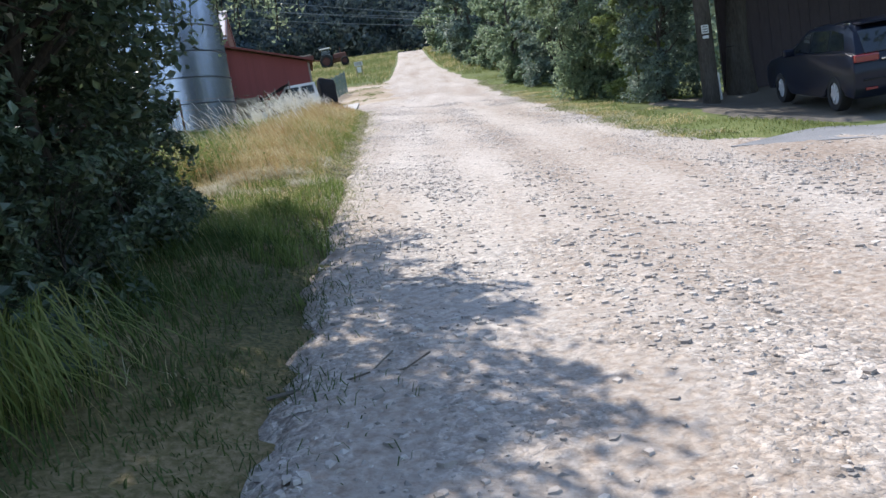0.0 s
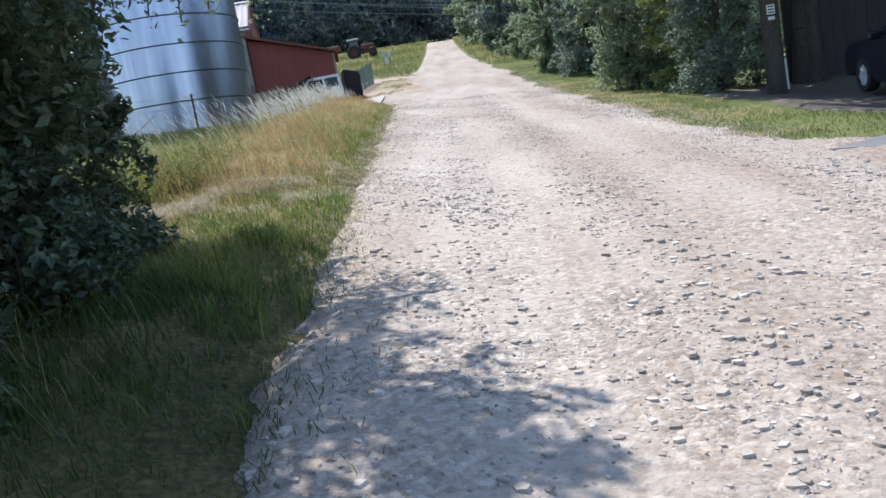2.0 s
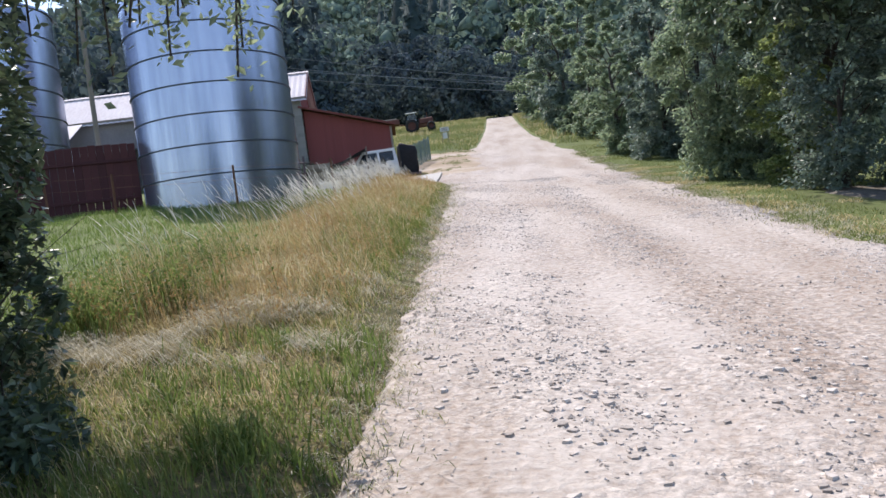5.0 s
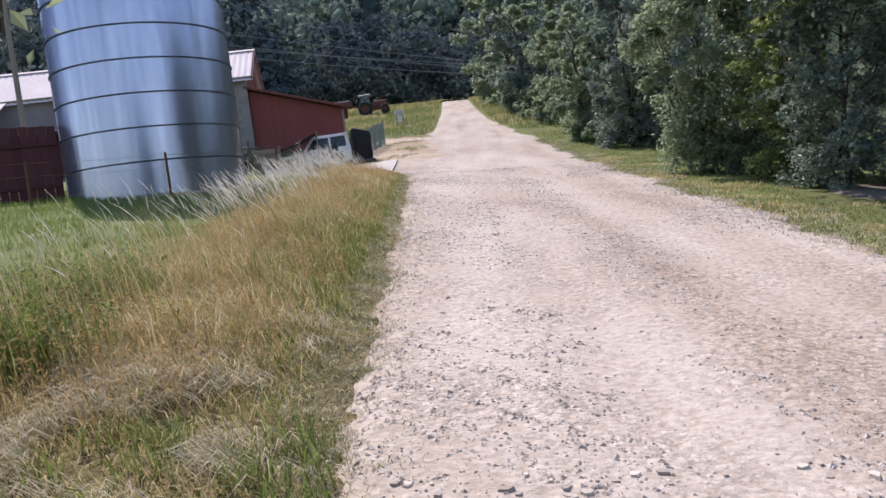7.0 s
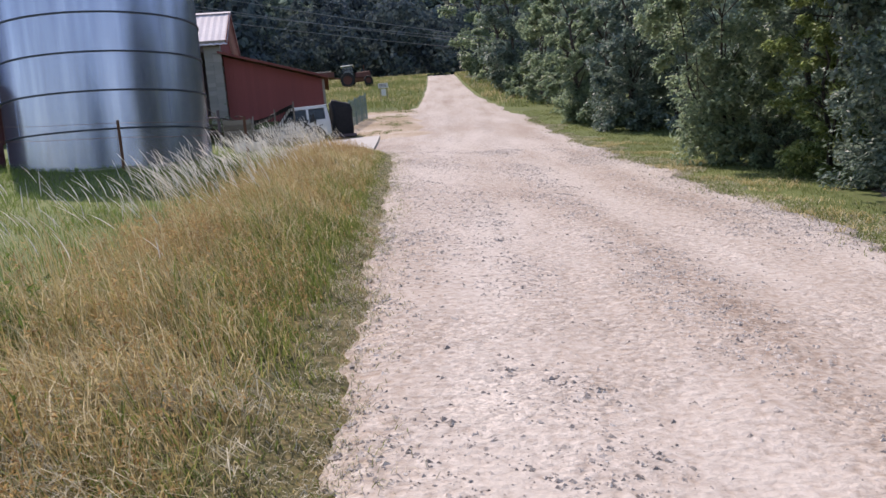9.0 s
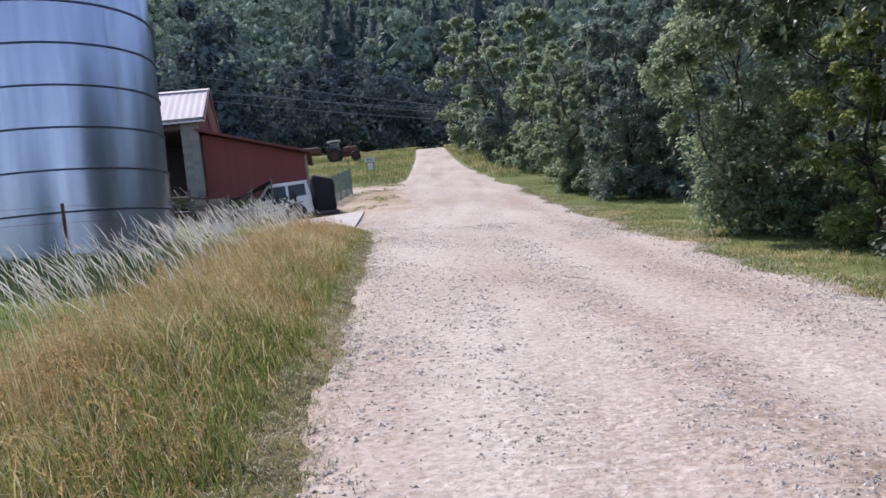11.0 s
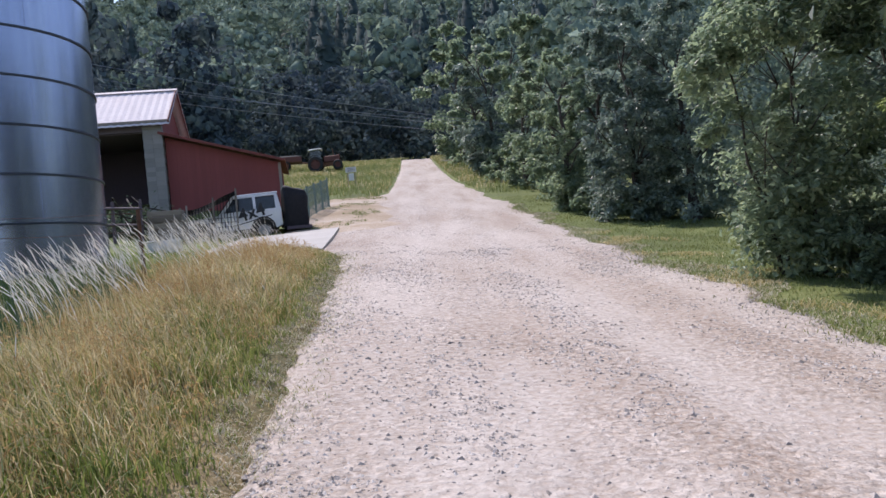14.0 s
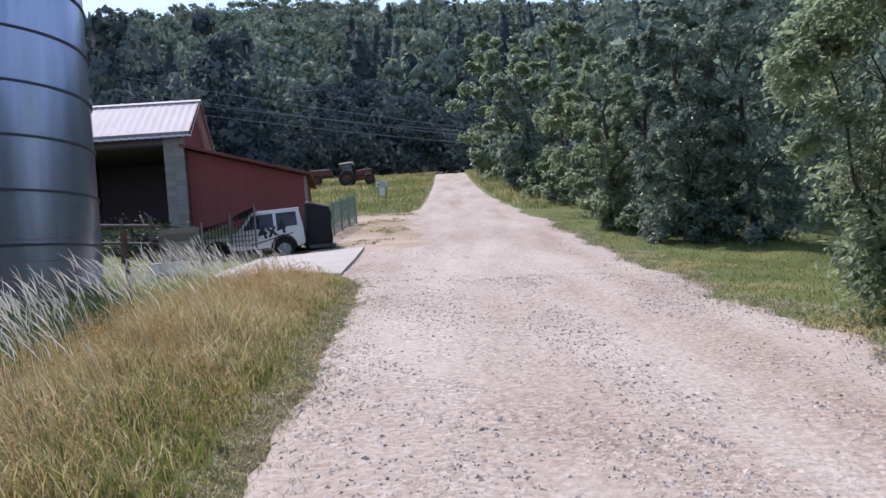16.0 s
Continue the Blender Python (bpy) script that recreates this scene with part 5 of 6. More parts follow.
def draped(half, rough, seed):
    """A rounded, creased bundle under a cloth, standing on z = 0."""
    bm = bmesh.new()
    bmesh.ops.create_uvsphere(bm, u_segments=40, v_segments=26, radius=1.0)
    for v in bm.verts:
        n = Vector(v.co)
        p = Vector([math.copysign(abs(n[k]) ** 0.28 * half[k], n[k]) for k in range(3)])
        f = noise.noise(p * 2.3 + Vector((seed, 0, 0))) + 0.5 * noise.noise(p * 6.0 + Vector((0, seed, 0)))
        fold = 0.5 * rough * math.sin(9 * math.atan2(p.y, p.x) + 3 * p.z)
        p += n * (rough * f + fold * max(0.0, 0.5 - p.z))
        p.z = max(p.z + half[2], 0.0)
        v.co = p
    return bm


# ---- fences ----
def on_land(x, y):
    return float(land(x, y))


def wire_fence(name, label, spots, height, mat, strands, group=""):
    """Posts with strands of wire, one thing."""
    root = thing(name, label, "fence", pose(*spots[0], on_land(*spots[0])), group)
    o = Vector((*spots[0], on_land(*spots[0])))
    tops = []
    for k, (x, y) in enumerate(spots):
        b = Vector((x, y, on_land(x, y))) - o
        part("post", tube(b - Vector((0, 0, 0.3)), b + Vector((0.015 * (k % 3 - 1), 0.01, height)), 0.04, 0.035, 8), mat, root)
        tops.append(b)
    for i in range(strands):
        bm = bmesh.new()
        h = height * (0.95 - 0.28 * i)
        for a, b in zip(tops, tops[1:]):
            m = (a + b) / 2 + Vector((0, 0, h - 0.03))
            tube(a + Vector((0, 0, h)), m, 0.004, None, 5, bm)
            tube(m, b + Vector((0, 0, h)), 0.004, None, 5, bm)
        part("wire", bm, M_RUST, root)
    return root


wire_fence("wire_fence", "dark steel post fence with thin wires before the silos", [(-5.3, 27.6), (-8.05, 26.75), (-11.4, 26.0), (-13.2, 25.6), (-15.4, 25.2)], 1.2, M_RUST, 2)
mesh_fence = thing("mesh_fence", "green wire mesh fence panels at the yard's edge", "fence", pose(-4.75, 43.0, on_land(-4.75, 43.0)))
o = Vector((-4.75, 43.0, on_land(-4.75, 43.0)))
spots = [(-4.75, 43.0), (-4.6, 44.2), (-4.45, 45.3), (-4.3, 46.4), (-4.15, 47.5)]
for x, y in spots:
    b = Vector((x, y, on_land(x, y))) - o
    part("post", tube(b - Vector((0, 0, 0.3)), b + Vector((0, 0, 1.3)), 0.035, None, 8), M_GREENWIRE, mesh_fence)
for (x0, y0), (x1, y1) in zip(spots, spots[1:]):
    a, b = Vector((x0, y0, on_land(x0, y0))) - o, Vector((x1, y1, on_land(x1, y1))) - o
    bm = bmesh.new()
    for i in range(1, 14):
        p = a.lerp(b, i / 14)
        tube(p + Vector((0, 0, 0.05)), p + Vector((0, 0, 1.22)), 0.008, None, 4, bm)
    for h in (0.06, 0.35, 0.64, 0.93, 1.22):
        tube(a + Vector((0, 0, h)), b + Vector((0, 0, h)), 0.009, None, 4, bm)
    part("mesh_panel", bm, M_GREENWIRE, mesh_fence)
yard = thing("yard_fence", "dark weathered rail fence closing the barn yard", "fence", pose(-11.2, 37.2, on_land(-11.2, 37.2)))
o = Vector((-11.2, 37.2, on_land(-11.2, 37.2)))
a = Vector((0, 0, 0))
b = Vector((-8.6, 36.9, on_land(-8.6, 36.9))) - o
for i in range(4):
    p = a.lerp(b, i / 3)
    part("post", tube(p - Vector((0, 0, 0.3)), p + Vector((0.03, 0, 1.25 + 0.1 * (i % 2))), 0.06, 0.05, 7), M_DARKWOOD, yard)
for h in (0.5, 1.0):
    part("rail", tube(a + Vector((-0.1, -0.07, h)), b + Vector((0.1, -0.07, h + 0.06)), 0.04, None, 6), M_DARKWOOD, yard)
brush = thing("brush_pile", "dark heap of cut branches before the open bay", "brush pile", pose(-9.9, 39.0, on_land(-9.9, 39.0), 0, 0, 5))
bg = np.random.default_rng(21)
for k in range(70):
    c = Vector((bg.uniform(-1.5, 1.5), bg.uniform(-0.7, 0.7), 0.05 + abs(bg.normal(0, 0.42))))
    d = Vector((bg.normal(0, 1), bg.normal(0, 0.6), bg.normal(0, 0.35))).normalized() * bg.uniform(0.35, 0.8)
    lo, hi = c - d, c + d
    lo.z, hi.z = max(lo.z, 0.0), max(hi.z, 0.02)
    part("branch", sweep([lo, c + Vector((bg.normal(0, 0.06), 0, bg.uniform(0, 0.08))), hi], bg.uniform(0.012, 0.035), 5), M_BARK, brush)
p = np.stack([bg.normal(0, 0.75, 2600), bg.normal(0, 0.35, 2600), abs(bg.normal(0, 0.38, 2600))], axis=1)
v, f = leaf_cards(p, bg.normal(0, 1, p.shape), np.full(len(p), 0.05), 0.5, 0.4, bg)
twigs = new("leaf_litter", np_mesh("leaf_litter", v, f, M_LEAF_DARK))
twigs.parent = brush
cover = thing("netted_pen", "low pen roofed with dark sagging netting beside the off-roader", "pen", pose(-7.35, 39.6, on_land(-7.35, 39.6), 0, 0, 10))
n, m = 16, 8
xs, ys = np.meshgrid(np.linspace(-1.5, 1.0, n), np.linspace(-0.6, 1.2, m))
zs = 0.72 + 0.3 * (xs + 1.5) - 0.10 * np.sin(math.pi * (xs + 1.5) / 2.5) + 0.05 * wobble(xs, ys, 3.0, 0.4)
i = (np.arange(m - 1)[:, None] * n + np.arange(n - 1)[None]).ravel()
quads = np.stack([i, i + 1, i + n + 1, i + n], axis=1)
net = new("net_roof", np_mesh("net_roof", np.stack([xs.ravel(), ys.ravel(), zs.ravel()], axis=1), quads, M_TARP, True))
net.parent = cover
bm = bmesh.new()
for k in range(26):
    x = -1.5 + 2.5 * k / 25
    tube((x, -0.6, 0.02), (x, -0.6, 0.70 + 0.3 * (x + 1.5) - 0.10 * math.sin(math.pi * (x + 1.5) / 2.5)), 0.012, None, 4, bm)
for h in (0.15, 0.3, 0.45, 0.6):
    tube((-1.5, -0.6, h), (1.0, -0.6, h), 0.010, None, 4, bm)
part("net_side", bm, M_TARP, cover, "dark wire netting")
for x, h in ((-1.5, 0.85), (-0.6, 1.1), (0.25, 1.3), (1.0, 1.55)):
    part("prop", tube((x, -0.64, -0.1), (x + 0.03, -0.62, h), 0.035, 0.03, 7), M_OLDWOOD, cover, "grey wooden prop")


# ---- maroon boarded pen wall left of the near silo ----
pen = thing("pen_wall", "dark maroon boarded pen wall beside the silo", "wall", pose(-11.75, 28.45, on_land(-11.75, 28.45) - 0.1, 0, 0, 180 + 21))
for k in range(17):
    x0 = 0.12 + 0.235 * k
    drop = on_land(-11.75 - 0.933 * x0, 28.45 - 0.358 * x0) - on_land(-11.75, 28.45)
    part("board", box((x0, 0.004 * (k % 3), 1.05 + drop), (0.225, 0.03, 2.3 + 0.03 * (k % 2)), 0.004), M_MAROON, pen)
for h in (0.5, 1.7):
    part("rail", box((2.0, 0.05, h), (4.0, 0.05, 0.1), 0.006), M_MAROON, pen)

# ---- wheels ----
def wheel(parent, x, y, z, r, w, side, rim_mat, spokes=5):
    """A wheel whose axle runs along x; side is -1 or 1, the outer face."""
    m = pose(x, y, z, 0, 90, 0)
    tyre = part("wheel", lathe([(r * 0.62, -w / 2), (r * 0.93, -w / 2), (r, -w * 0.34), (r, w * 0.34), (r * 0.93, w / 2), (r * 0.62, w / 2), (r * 0.62, -w / 2)], 28, m=m, caps=False), M_RUBBER, parent, smooth=True)
    bm = lathe([(r * 0.64, -w * 0.36), (r * 0.64, w * 0.36), (r * 0.58, w * 0.36), (r * 0.56, 0.0)], 24, m=m)
    for k in range(spokes):
        box((side * w * 0.36, 0, r * 0.33), (0.03, r * 0.2, r * 0.56), 0.006, bm, m=Matrix.Translation((x, y, z)) @ pose(0, 0, 0, k * 360 / spokes, 0, 0))
    tube((x, y, z), (x + side * w * 0.42, y, z), r * 0.14, None, 12, bm)
    part("rim", bm, rim_mat, tyre)
    return tyre


def text_mesh(words, size, thick, mat):
    cu = bpy.data.curves.new("lettering", "FONT")
    cu.body, cu.size, cu.extrude, cu.offset = words, size, thick, 0.014
    cu.align_x = "CENTER"
    ob = bpy.data.objects.new("lettering", cu)
    scene.collection.objects.link(ob)
    me = bpy.data.meshes.new_from_object(ob.evaluated_get(bpy.context.evaluated_depsgraph_get()))
    bpy.data.objects.remove(ob)
    me.materials.clear()
    me.materials.append(mat)
    return me


# ---- white off-roader parked facing left beside the shed ----
def arch(cx, r, n=8):
    return [(cx + r * math.cos(math.pi * (1 - i / n)), 0.42 + r * math.sin(math.pi * (1 - i / n))) for i in range(n + 1)]


JEEP = pose(-5.15, 41.3, 3.92, 0, -2, 12) @ Matrix.Diagonal((0.93, 0.93, 0.93, 1))
jeep = thing("off_roader", "white two-door off-road car with black lettering on its side", "car", JEEP)
# local: rear at x = 0, front at x = -3.7; the side towards the track is at y = -0.82
low = [(-3.68, 0.5), (-3.45, 0.42)] + arch(-2.98, 0.42) + [(-2.4, 0.40), (-1.15, 0.40)] + arch(-0.72, 0.42) + [(-0.2, 0.42), (0.0, 0.5), (0.0, 1.08), (-2.25, 1.08), (-2.5, 1.06), (-3.62, 0.98)]
part("body", prism(low, -0.82, 0.82, 0.025), M_WHITE, jeep)
def lean_in(bm):
    for v in bm.verts:
        v.co.y *= 1 - 0.12 * max(0.0, v.co.z - 1.08)
    return bm


part("interior", lean_in(prism([(-0.08, 1.0), (-0.15, 1.70), (-1.72, 1.71), (-2.22, 1.0)], -0.765, 0.765)), M_BLACK, jeep, "dark interior")
part("cabin_roof", lean_in(prism([(-0.09, 1.64), (-0.10, 1.72), (-1.75, 1.74), (-1.83, 1.64)], -0.815, 0.815, 0.02)), M_WHITE, jeep)
for s in (-1, 1):
    for pts in ([(0.0, 1.06), (-0.09, 1.66), (-0.21, 1.66), (-0.2, 1.06)], [(-0.91, 1.06), (-0.91, 1.66), (-1.01, 1.66), (-1.01, 1.06)], [(-2.3, 1.06), (-1.8, 1.66), (-1.68, 1.66), (-2.13, 1.06)], [(-0.05, 1.05), (-0.05, 1.15), (-2.24, 1.15), (-2.3, 1.05)]):
        part("pillar", lean_in(prism(pts, s * 0.77, s * 0.815, 0.006)), M_WHITE, jeep)
for pts, nm in (([(-0.16, 1.14), (-0.2, 1.60), (-0.92, 1.62), (-0.92, 1.14)], "side_window"), ([(-1.0, 1.14), (-1.0, 1.62), (-1.66, 1.63), (-2.08, 1.14)], "side_window")):
    for s in (-1, 1):
        w = prism(pts, s * 0.775, s * 0.800)
        for v in w.verts:
            v.co.y *= 1 - 0.12 * max(0.0, v.co.z - 1.08)
        part(nm, w, M_GLASS, jeep, "dark glass")
part("windscreen", box((0, 0, 0), (0.02, 1.3, 0.74), 0.006, m=Matrix.Translation((-2.05, 0, 1.41)) @ pose(0, 0, 0, 0, 39.8, 0)), M_GLASS, jeep, "dark glass")
part("rear_window", box((-0.04, 0, 1.4), (0.02, 1.15, 0.42), 0.006), M_GLASS, jeep, "dark glass")
part("roof_edge", box((-0.92, 0, 1.755), (1.7, 1.46, 0.04), 0.015), M_WHITE, jeep)
part("bumper", box((0.05, 0, 0.5), (0.14, 1.6, 0.16), 0.03), M_BLACK, jeep, "black rear bumper")
part("bumper", box((-3.74, 0, 0.52), (0.16, 1.6, 0.18), 0.03), M_BLACK, jeep, "black front bumper")
part("sill", box((-1.8, -0.835, 0.42), (1.3, 0.04, 0.1), 0.01), M_BLACK, jeep, "black sill")
part("mirror", box((-1.95, -0.93, 1.2), (0.1, 0.16, 0.16), 0.03), M_BLACK, jeep, "black door mirror")
part("tail_lamp", box((0.005, -0.72, 0.85), (0.03, 0.12, 0.24), 0.01), M_LAMPRED, jeep)
part("tail_lamp", box((0.005, 0.72, 0.85), (0.03, 0.12, 0.24), 0.01), M_LAMPRED, jeep)
part("underbody", box((-1.85, 0, 0.62), (3.4, 1.3, 0.5), 0.02), M_BLACK, jeep, "black underbody")
part("door_gap", box((-1.0, -0.822, 0.78), (0.012, 0.006, 0.58)), M_BLACK, jeep)
part("handle", box((-1.12, -0.83, 0.98), (0.14, 0.03, 0.03), 0.008), M_BLACK, jeep)
for x in (-0.72, -2.98):
    for s in (-1, 1):
        wh = wheel(jeep, 0, 0, 0, 0.36, 0.24, -1, M_STEEL, 6)
        wh.matrix_basis = pose(x, s * 0.7, 0.36, 0, 0, 90 if s < 0 else -90)
        part("wheel_arch", prism([(x + 0.46 * math.cos(math.pi * i / 10), 0.42 + 0.46 * math.sin(math.pi * i / 10)) for i in range(11)] + [(x - 0.40 * math.cos(math.pi * i / 10), 0.42 + 0.40 * math.sin(math.pi * i / 10)) for i in range(11)], s * 0.80, s * 0.87), M_BLACK, jeep, "black plastic arch trim")
letters = new("lettering", text_mesh("4x4", 0.66, 0.003, M_BLACK))
letters.parent = jeep
letters.matrix_basis = pose(-1.05, -0.835, 0.86, 90, -11, 0)
tagged(letters, "bold black 4x4 lettering")
part("lettering_stripe", box((0, 0, 0), (1.5, 0.006, 0.035), 0, m=Matrix.Translation((-1.1, -0.826, 0.76)) @ pose(0, 0, 0, 0, -11, 0)), M_BLACK, jeep, "black stripe of small lettering")

# ---- black tarpaulin-covered stack beside it ----
tarp = thing("tarpaulin_stack", "tall stack wrapped in black tarpaulin beside the fence", "stack", pose(-4.62, 41.0, on_land(-4.6, 41.0), 0, 0, 14))
bm = draped((0.42, 0.62, 0.74), 0.07, 4)
for v in bm.verts:
    v.co.z *= 1 - 0.05 * (v.co.x / 0.42)
part("tarpaulin", bm, M_TARP, tarp, smooth=True)
part("pallet", box((0.05, -0.45, 0.06), (0.85, 0.5, 0.12), 0.01), M_DARKWOOD, tarp, "dark pallet under the stack")

# ---- dark blue car under the trees on the driveway ----
car = thing("parked_car", "dark blue estate car parked in deep shade on the driveway", "car", pose(8.39, 13.28, on_land(8.4, 14.4) + 0.02, -math.degrees(-0.096), 0, -6))
# local: heading +y, rear at y = 0
side_low = [(0.02, 0.42), (0.10, 0.26)] + [(0.86 - 0.39 * math.cos(math.pi * i / 8), 0.30 + 0.39 * math.sin(math.pi * i / 8)) for i in range(9)] + [(1.4, 0.22), (3.0, 0.22)] + \
    [(3.56 - 0.39 * math.cos(math.pi * i / 8), 0.30 + 0.39 * math.sin(math.pi * i / 8)) for i in range(9)] + [(4.3, 0.28), (4.42, 0.5), (4.38, 0.78), (4.1, 0.92), (3.35, 1.02), (0.35, 1.06), (0.08, 1.02), (0.0, 0.7)]
bm = prism(side_low, -0.9, 0.9, 0.05)
body = part("body", bm, M_NAVY, car, smooth=True)
body.matrix_basis = SWAP
bm = prism([(0.10, 1.0), (0.36, 1.40), (0.60, 1.52), (1.6, 1.56), (2.35, 1.48), (3.4, 0.98)], -0.84, 0.84, 0.06)
for v in bm.verts:
    v.co.y *= 1 - 0.26 * max(0.0, v.co.z - 1.0)
cabin = part("cabin", bm, M_NAVY, car, smooth=True)
cabin.matrix_basis = SWAP
for pts in ([(0.55, 1.1), (0.70, 1.38), (1.2, 1.45), (1.2, 1.08)], [(1.26, 1.08), (1.26, 1.45), (2.05, 1.44), (2.05, 1.06)], [(2.11, 1.06), (2.11, 1.43), (2.3, 1.41), (3.1, 1.06)]):
    for s in (-1, 1):
        w = prism(pts, s * 0.80, s * 0.852)
        for v in w.verts:
            v.co.y *= 1 - 0.26 * max(0.0, v.co.z - 1.0)
        part("side_window", w, M_GLASS, car, "dark glass").matrix_basis = SWAP
part("rear_window", box((0, 0, 0), (1.36, 0.02, 0.46), 0.01, m=Matrix.Translation((0, 0.215, 1.215)) @ pose(0, 0, 0, -33, 0, 0)), M_GLASS, car, "dark glass")
part("windscreen", box((0, 0, 0), (1.3, 0.02, 0.95), 0.01, m=Matrix.Translation((0, 2.9, 1.255)) @ pose(0, 0, 0, 64, 0, 0)), M_GLASS, car, "dark glass")
part("roof_spoiler", box((0, 0.48, 1.52), (1.25, 0.3, 0.04), 0.015), M_NAVY, car)
for s in (-1, 1):
    part("tail_lamp", box((s * 0.68, 0.06, 0.95), (0.4, 0.14, 0.13), 0.03, segments=2), M_LAMPRED, car, "red tail lamp")
    part("reflector", box((s * 0.62, 0.008, 0.42), (0.2, 0.03, 0.045), 0.008), M_LAMPRED, car)
    part("roof_rail", tube((s * 0.68, 0.62, 1.535), (s * 0.66, 2.2, 1.52), 0.018, None, 8), M_CHROME, car, "bright roof rail")
    part("door_mirror", box((s * 1.0, 2.75, 1.08), (0.22, 0.12, 0.15), 0.04, segments=2), M_NAVY, car)
    for y in (0.86, 3.56):
        wheel(car, s * 0.8, y, 0.33, 0.33, 0.21, s, M_SILVER, 7)
part("underbody", box((0, 2.2, 0.5), (1.5, 4.1, 0.5), 0.03), M_BLACK, car, "black underbody")
part("chrome_strip", box((0, 0.0, 0.9), (0.9, 0.05, 0.05), 0.015), M_CHROME, car, "bright chrome strip")
part("number_plate", box((0.05, 0.0, 0.78), (0.5, 0.02, 0.11), 0.006), M_PLATE, car, "white number plate with unreadable grey marks")
for k in range(6):
    part("plate_mark", box((-0.13 + k * 0.07, -0.012, 0.78), (0.035, 0.004, 0.06)), M_BLACK, car)
part("bumper_line", box((0, -0.004, 0.58), (1.5, 0.03, 0.03), 0.01), M_BLACK, car)

# ---- dark timber shed behind the car ----
tshed = thing("timber_shed", "dark brown timber shed standing in deep shade", "shed", pose(8.2, 20.6, on_land(9, 21) - 0.2, 0, 0, -4))
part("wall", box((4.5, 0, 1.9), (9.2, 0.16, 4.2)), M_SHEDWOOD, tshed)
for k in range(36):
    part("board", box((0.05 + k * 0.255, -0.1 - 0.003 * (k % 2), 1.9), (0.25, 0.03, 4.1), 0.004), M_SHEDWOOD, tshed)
for x in (3.75, 7.4):
    part("post", box((x, -1.5, 1.8), (0.16, 0.16, 3.9), 0.015), M_OLDWOOD, tshed, "greyish timber post")
part("roof", box((4.5, 0.6, 4.1), (10.2, 5.4, 0.12), 0.02, m=pose(0, 0, 0, 8, 0, 0)), M_TILE, tshed)

# ---- poles and wires ----
def pole(x, y, h, r, mat, label):
    root = thing("utility_pole", label, "pole", pose(x, y, on_land(x, y)))
    part("shaft", tube((0, 0, -0.5), (0, 0, h), r, r * 0.62, 14), mat, root, smooth=True)
    return root


p1 = pole(7.07, 18.85, 8.2, 0.21, M_BARK, "thick dark weathered utility pole with a small white plaque")
part("plaque", box((-0.05, -0.205, 1.8), (0.17, 0.02, 0.2), 0.004), M_PLATE, p1, "white plaque with unreadable marks")
for k in range(3):
    part("plaque_mark", box((-0.05, -0.218, 1.86 - k * 0.06), (0.12, 0.004, 0.022)), M_BLACK, p1)
part("plaque", box((-0.05, -0.205, 1.62), (0.14, 0.02, 0.07), 0.004), M_PLATE, p1)
part("cable_guard", tube((0.2, -0.1, 0.1), (0.18, -0.1, 0.75), 0.03, None, 8), M_PLATE, p1, "pale cable guard")
p2 = pole(-20.9, 43.2, 11.5, 0.15, M_OLDWOOD, "tall wooden utility pole beside the barn")
part("crossarm", box((0, 0, 10.9), (1.6, 0.1, 0.12), 0.01), M_OLDWOOD, p2)
for x in (-0.7, 0.7):
    part("insulator", lathe([(0.03, 10.96), (0.05, 11.02), (0.035, 11.1), (0.045, 11.16), (0.02, 11.2)], 10, m=pose(x, 0, 0)), M_PLATE, p2)


def wire(a, b, sag, r):
    a, b = Vector(a), Vector(b)
    bm = sweep([a.lerp(b, i / 20) - Vector((0, 0, sag * 4 * (i / 20) * (1 - i / 20))) for i in range(21)], r, 5)
    return tagged(new("power_line", bm_mesh("power_line", bm, M_STEEL)), "thin grey overhead power line crossing the valley", "power line", "overhead power lines")


for dz, z1 in ((17.0, 13.35), (16.1, 12.75), (15.2, 12.2)):
    g = (z1 - dz) / 17.0
    wire((-34, 68, dz - 17 * g + 1.1), (22, 72, z1 + 22 * g + 0.6), 0.9, 0.022)
wire((-34, 67, 19.6), (22, 71, 9.6), 0.8, 0.018)
for x, y, z in ((-34, 68, 22.0), (22, 72, 10.5)):
    q = pole(x, y, max(6.0, z - on_land(x, y)), 0.16, M_OLDWOOD, "distant wooden pole carrying the power lines")
    part("crossarm", box((0, 0, max(6.0, z - on_land(x, y)) - 0.5), (1.8, 0.1, 0.12), 0.01), M_OLDWOOD, q)

# ---- tractor and trailer up in the field ----
tractor = thing("tractor", "old faded red tractor with a cab standing in the field", "tractor", pose(-7.1, 74.0, on_land(-7.1, 74), 0, -3, 4))
part("bonnet", box((0.55, 0, 0.95), (1.3, 0.6, 0.5), 0.06), M_TRACTOR, tractor)
part("chassis", box((0.0, 0, 0.6), (2.3, 0.42, 0.35), 0.04), M_RUST, tractor)
part("cab_frame", box((-0.65, 0, 1.25), (0.9, 0.95, 0.95), 0.05), M_GLASS, tractor, "dark glazed cab")
part("cab_roof", box((-0.65, 0, 1.78), (1.1, 1.1, 0.1), 0.04), M_PLATE, tractor, "pale cab roof")
part("exhaust", tube((0.7, 0.15, 1.1), (0.7, 0.15, 1.75), 0.03, None, 8), M_RUST, tractor)
part("mudguard", box((-0.75, 0, 1.0), (0.9, 1.35, 0.1), 0.04), M_TRACTOR, tractor)
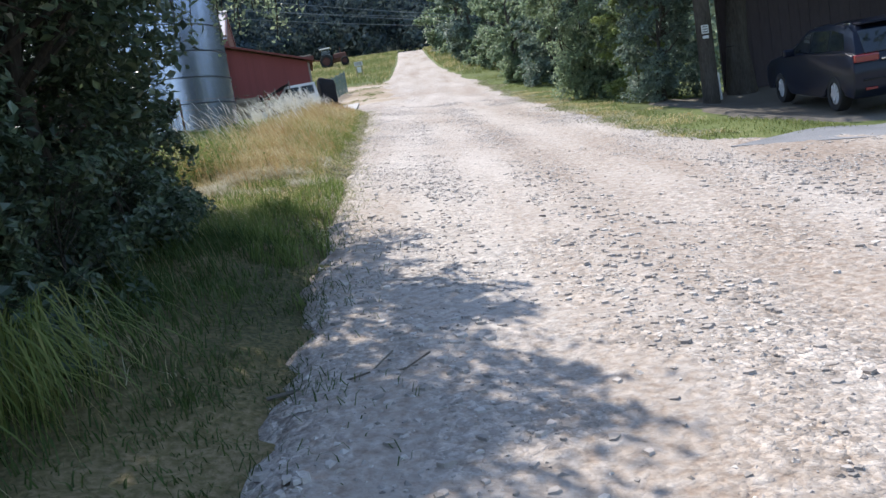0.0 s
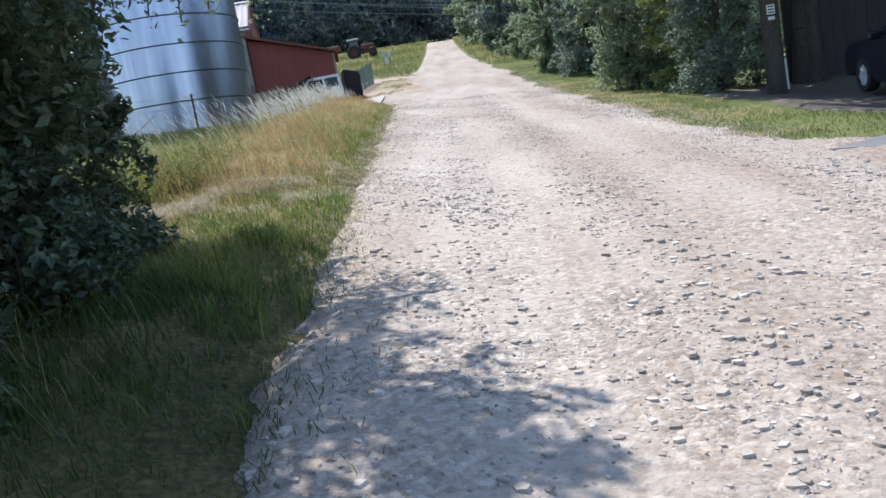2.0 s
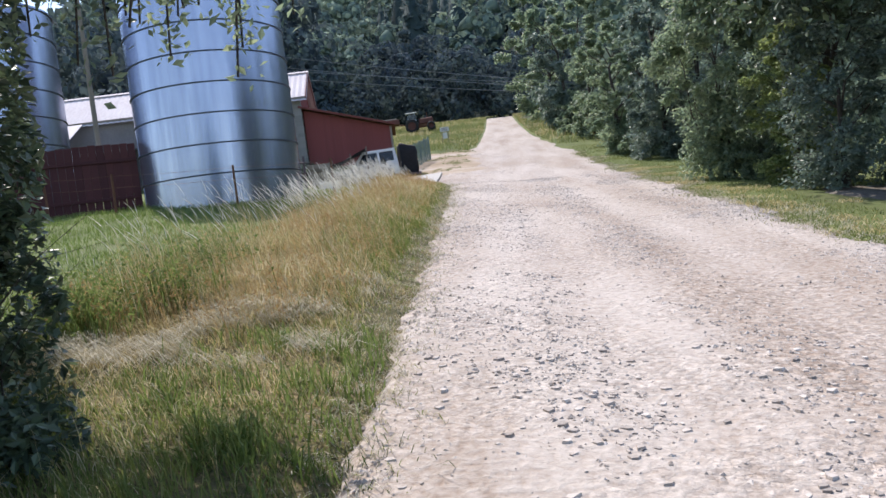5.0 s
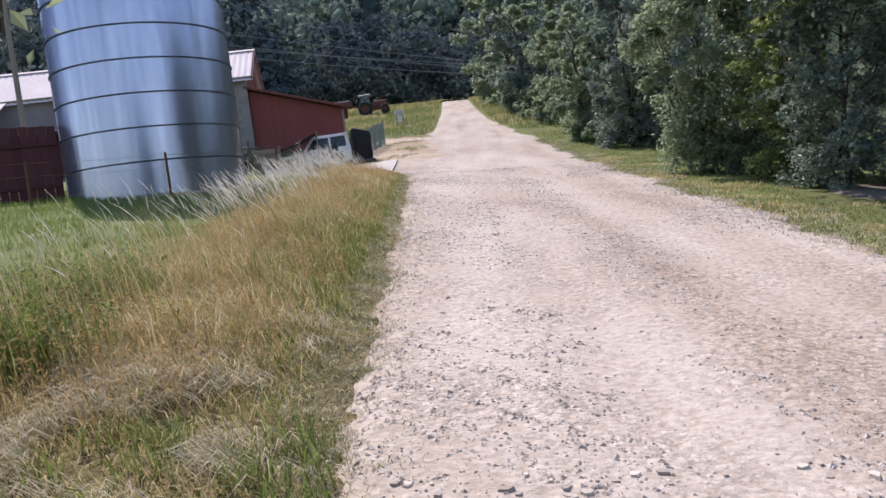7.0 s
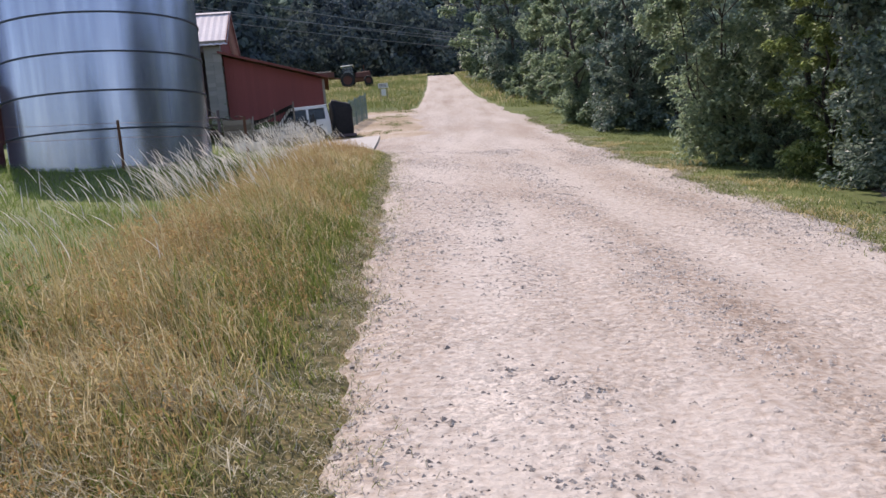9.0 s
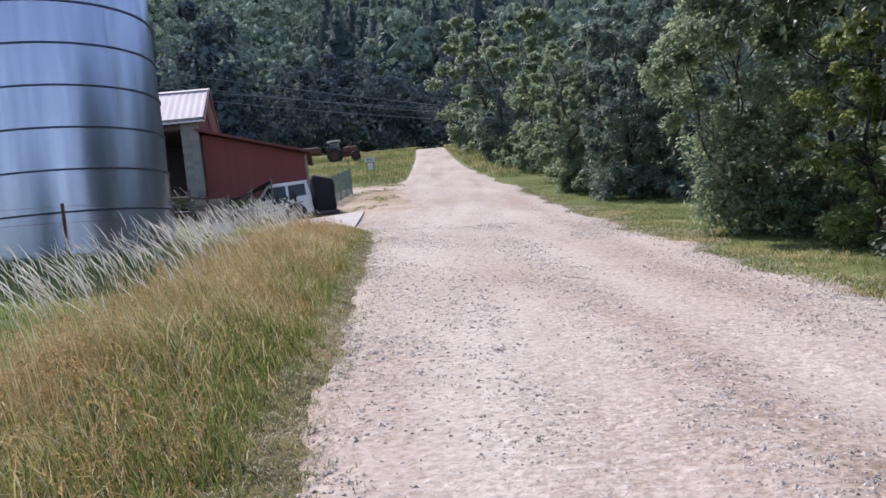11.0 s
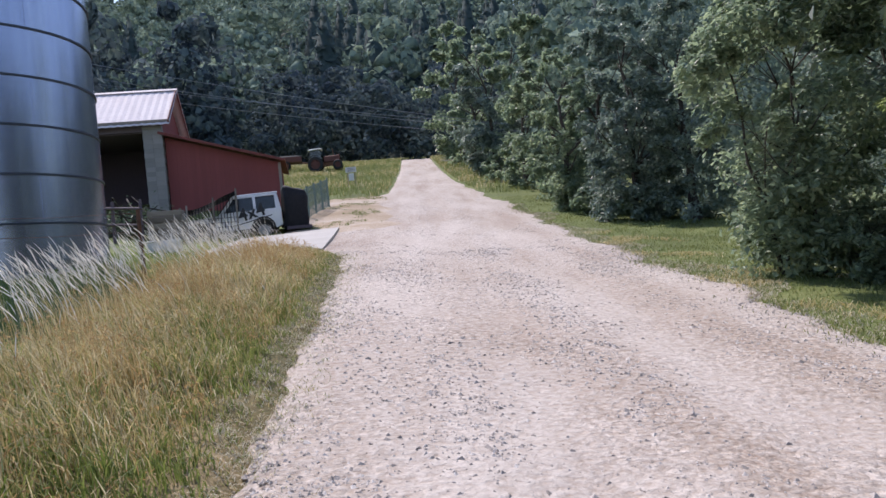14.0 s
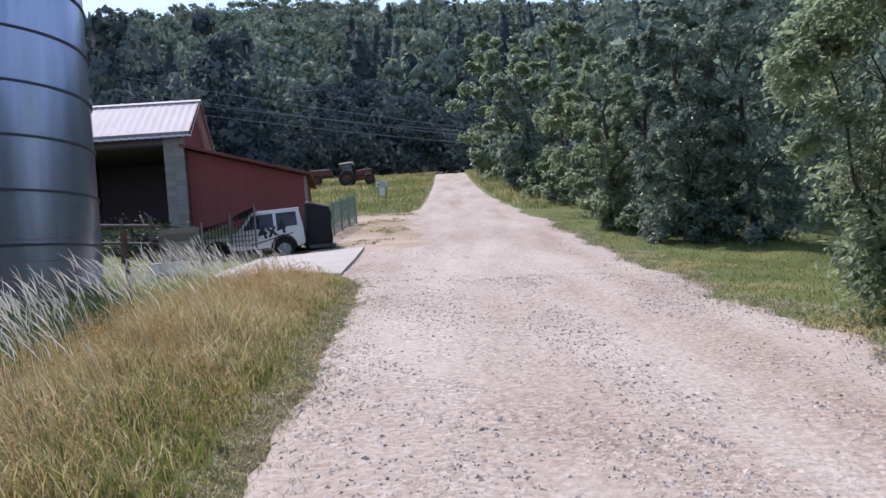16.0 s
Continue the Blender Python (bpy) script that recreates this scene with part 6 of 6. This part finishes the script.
for x, r in ((-0.75, 0.6), (0.95, 0.38)):
    for s in (-1, 1):
        wh = wheel(tractor, 0, 0, 0, r, 0.3, 1, M_TRACTOR, 5)
        wh.matrix_basis = pose(x, s * 0.62, r, 0, 0, 90 * s)
trailer = thing("farm_trailer", "small rusty farm trailer behind the tractor", "trailer", pose(-10.5, 77.0, on_land(-10.5, 77.0), 0, 0, 8))
part("bed", box((0, 0, 0.7), (2.2, 1.2, 0.1), 0.02), M_RUST, trailer)
part("side", box((0, -0.6, 0.92), (2.2, 0.05, 0.4), 0.01), M_TRACTOR, trailer)
part("side", box((0, 0.6, 0.92), (2.2, 0.05, 0.4), 0.01), M_TRACTOR, trailer)
part("load", box((0.1, 0, 1.05), (1.6, 0.9, 0.4), 0.12, segments=2), M_OLDWOOD, trailer, "pale covered load")
part("drawbar", tube((1.1, 0, 0.65), (2.1, 0, 0.45), 0.05, None, 6), M_RUST, trailer)
for s in (-1, 1):
    wh = wheel(trailer, 0, 0, 0, 0.38, 0.2, 1, M_RUST, 5)
    wh.matrix_basis = pose(-0.2, s * 0.66, 0.38, 0, 0, 90 * s)

# ---- sign, log, clutter ----
sign = thing("notice_sign", "small white notice board on two thin legs in the grass", "sign", pose(-3.95, 58.5, on_land(-3.95, 58.5)))
for x in (-0.22, 0.22):
    part("leg", box((x, 0, 0.45), (0.05, 0.05, 1.3), 0.005), M_OLDWOOD, sign)
part("board", box((0, -0.04, 0.98), (0.62, 0.03, 0.3), 0.005), M_PLATE, sign)
part("board", box((0, -0.04, 0.55), (0.3, 0.03, 0.42), 0.005), M_PLATE, sign)
for k in range(3):
    part("sign_mark", box((0, -0.058, 1.06 - k * 0.08), (0.46, 0.004, 0.03)), M_BLACK, sign)
log = thing("pale_beam", "pale stripped beam lying on the bank", "beam", pose(2.55, 75, on_land(2.55, 75) + 0.1, 0, 6, -20))
part("timber", box((0, 0, 0.05), (1.3, 0.2, 0.16), 0.03), M_CONCRETE, log)
crate = thing("wooden_crate", "weathered slatted wooden crate by the yard fence", "crate", pose(-8.15, 37.9, on_land(-8.15, 37.9), 0, 0, 10))
for k in range(5):
    for s in (-1, 1):
        part("slat", box((0, s * 0.4, 0.12 + k * 0.19), (1.0, 0.03, 0.15), 0.005), M_OLDWOOD, crate)
        part("slat", box((s * 0.5, 0, 0.12 + k * 0.19), (0.03, 0.78, 0.15), 0.005), M_OLDWOOD, crate)
for sx in (-0.47, 0.47):
    for sy in (-0.37, 0.37):
        part("corner_post", box((sx, sy, 0.5), (0.06, 0.06, 1.0), 0.004), M_OLDWOOD, crate)
tank = thing("plastic_container", "small white plastic container lying in the yard grass", "container", pose(-6.6, 32.8, on_land(-6.6, 32.8), 0, 0, 12))
part("tub", box((0, 0, 0.14), (0.8, 0.45, 0.28), 0.05, segments=2), M_WHITE, tank)
part("lid", box((0, 0, 0.295), (0.84, 0.49, 0.04), 0.015), M_WHITE, tank)


def fallen_branch(x, y, length, turn, seed):
    """A dry forked branch lying on the ground."""
    g = np.random.default_rng(seed)
    root = thing("fallen_branch", "dry grey branch lying at the edge of the verge", "branch", pose(x, y, float(road_height(x, y)) + 0.03, 0, 0, turn), "fallen branches")
    pts = [Vector((length * i / 5, g.normal(0, 0.03), 0.015 + abs(g.normal(0, 0.012)))) for i in range(6)]
    part("stem", sweep(pts, 0.011, 6), M_OLDWOOD, root)
    for k in (1, 2, 3, 4):
        s = 1 if k % 2 else -1
        part("twig", sweep([pts[k], pts[k] + Vector((0.08, s * 0.06, 0.02)), pts[k] + Vector((0.2, s * 0.13, 0.015 + 0.02 * k))], 0.005, 5), M_OLDWOOD, root)


fallen_branch(-0.95, 3.55, 0.75, 12, 1)
fallen_branch(-1.45, 10.2, 0.6, -25, 2)
fallen_branch(-1.75, 9.3, 0.5, 40, 3)
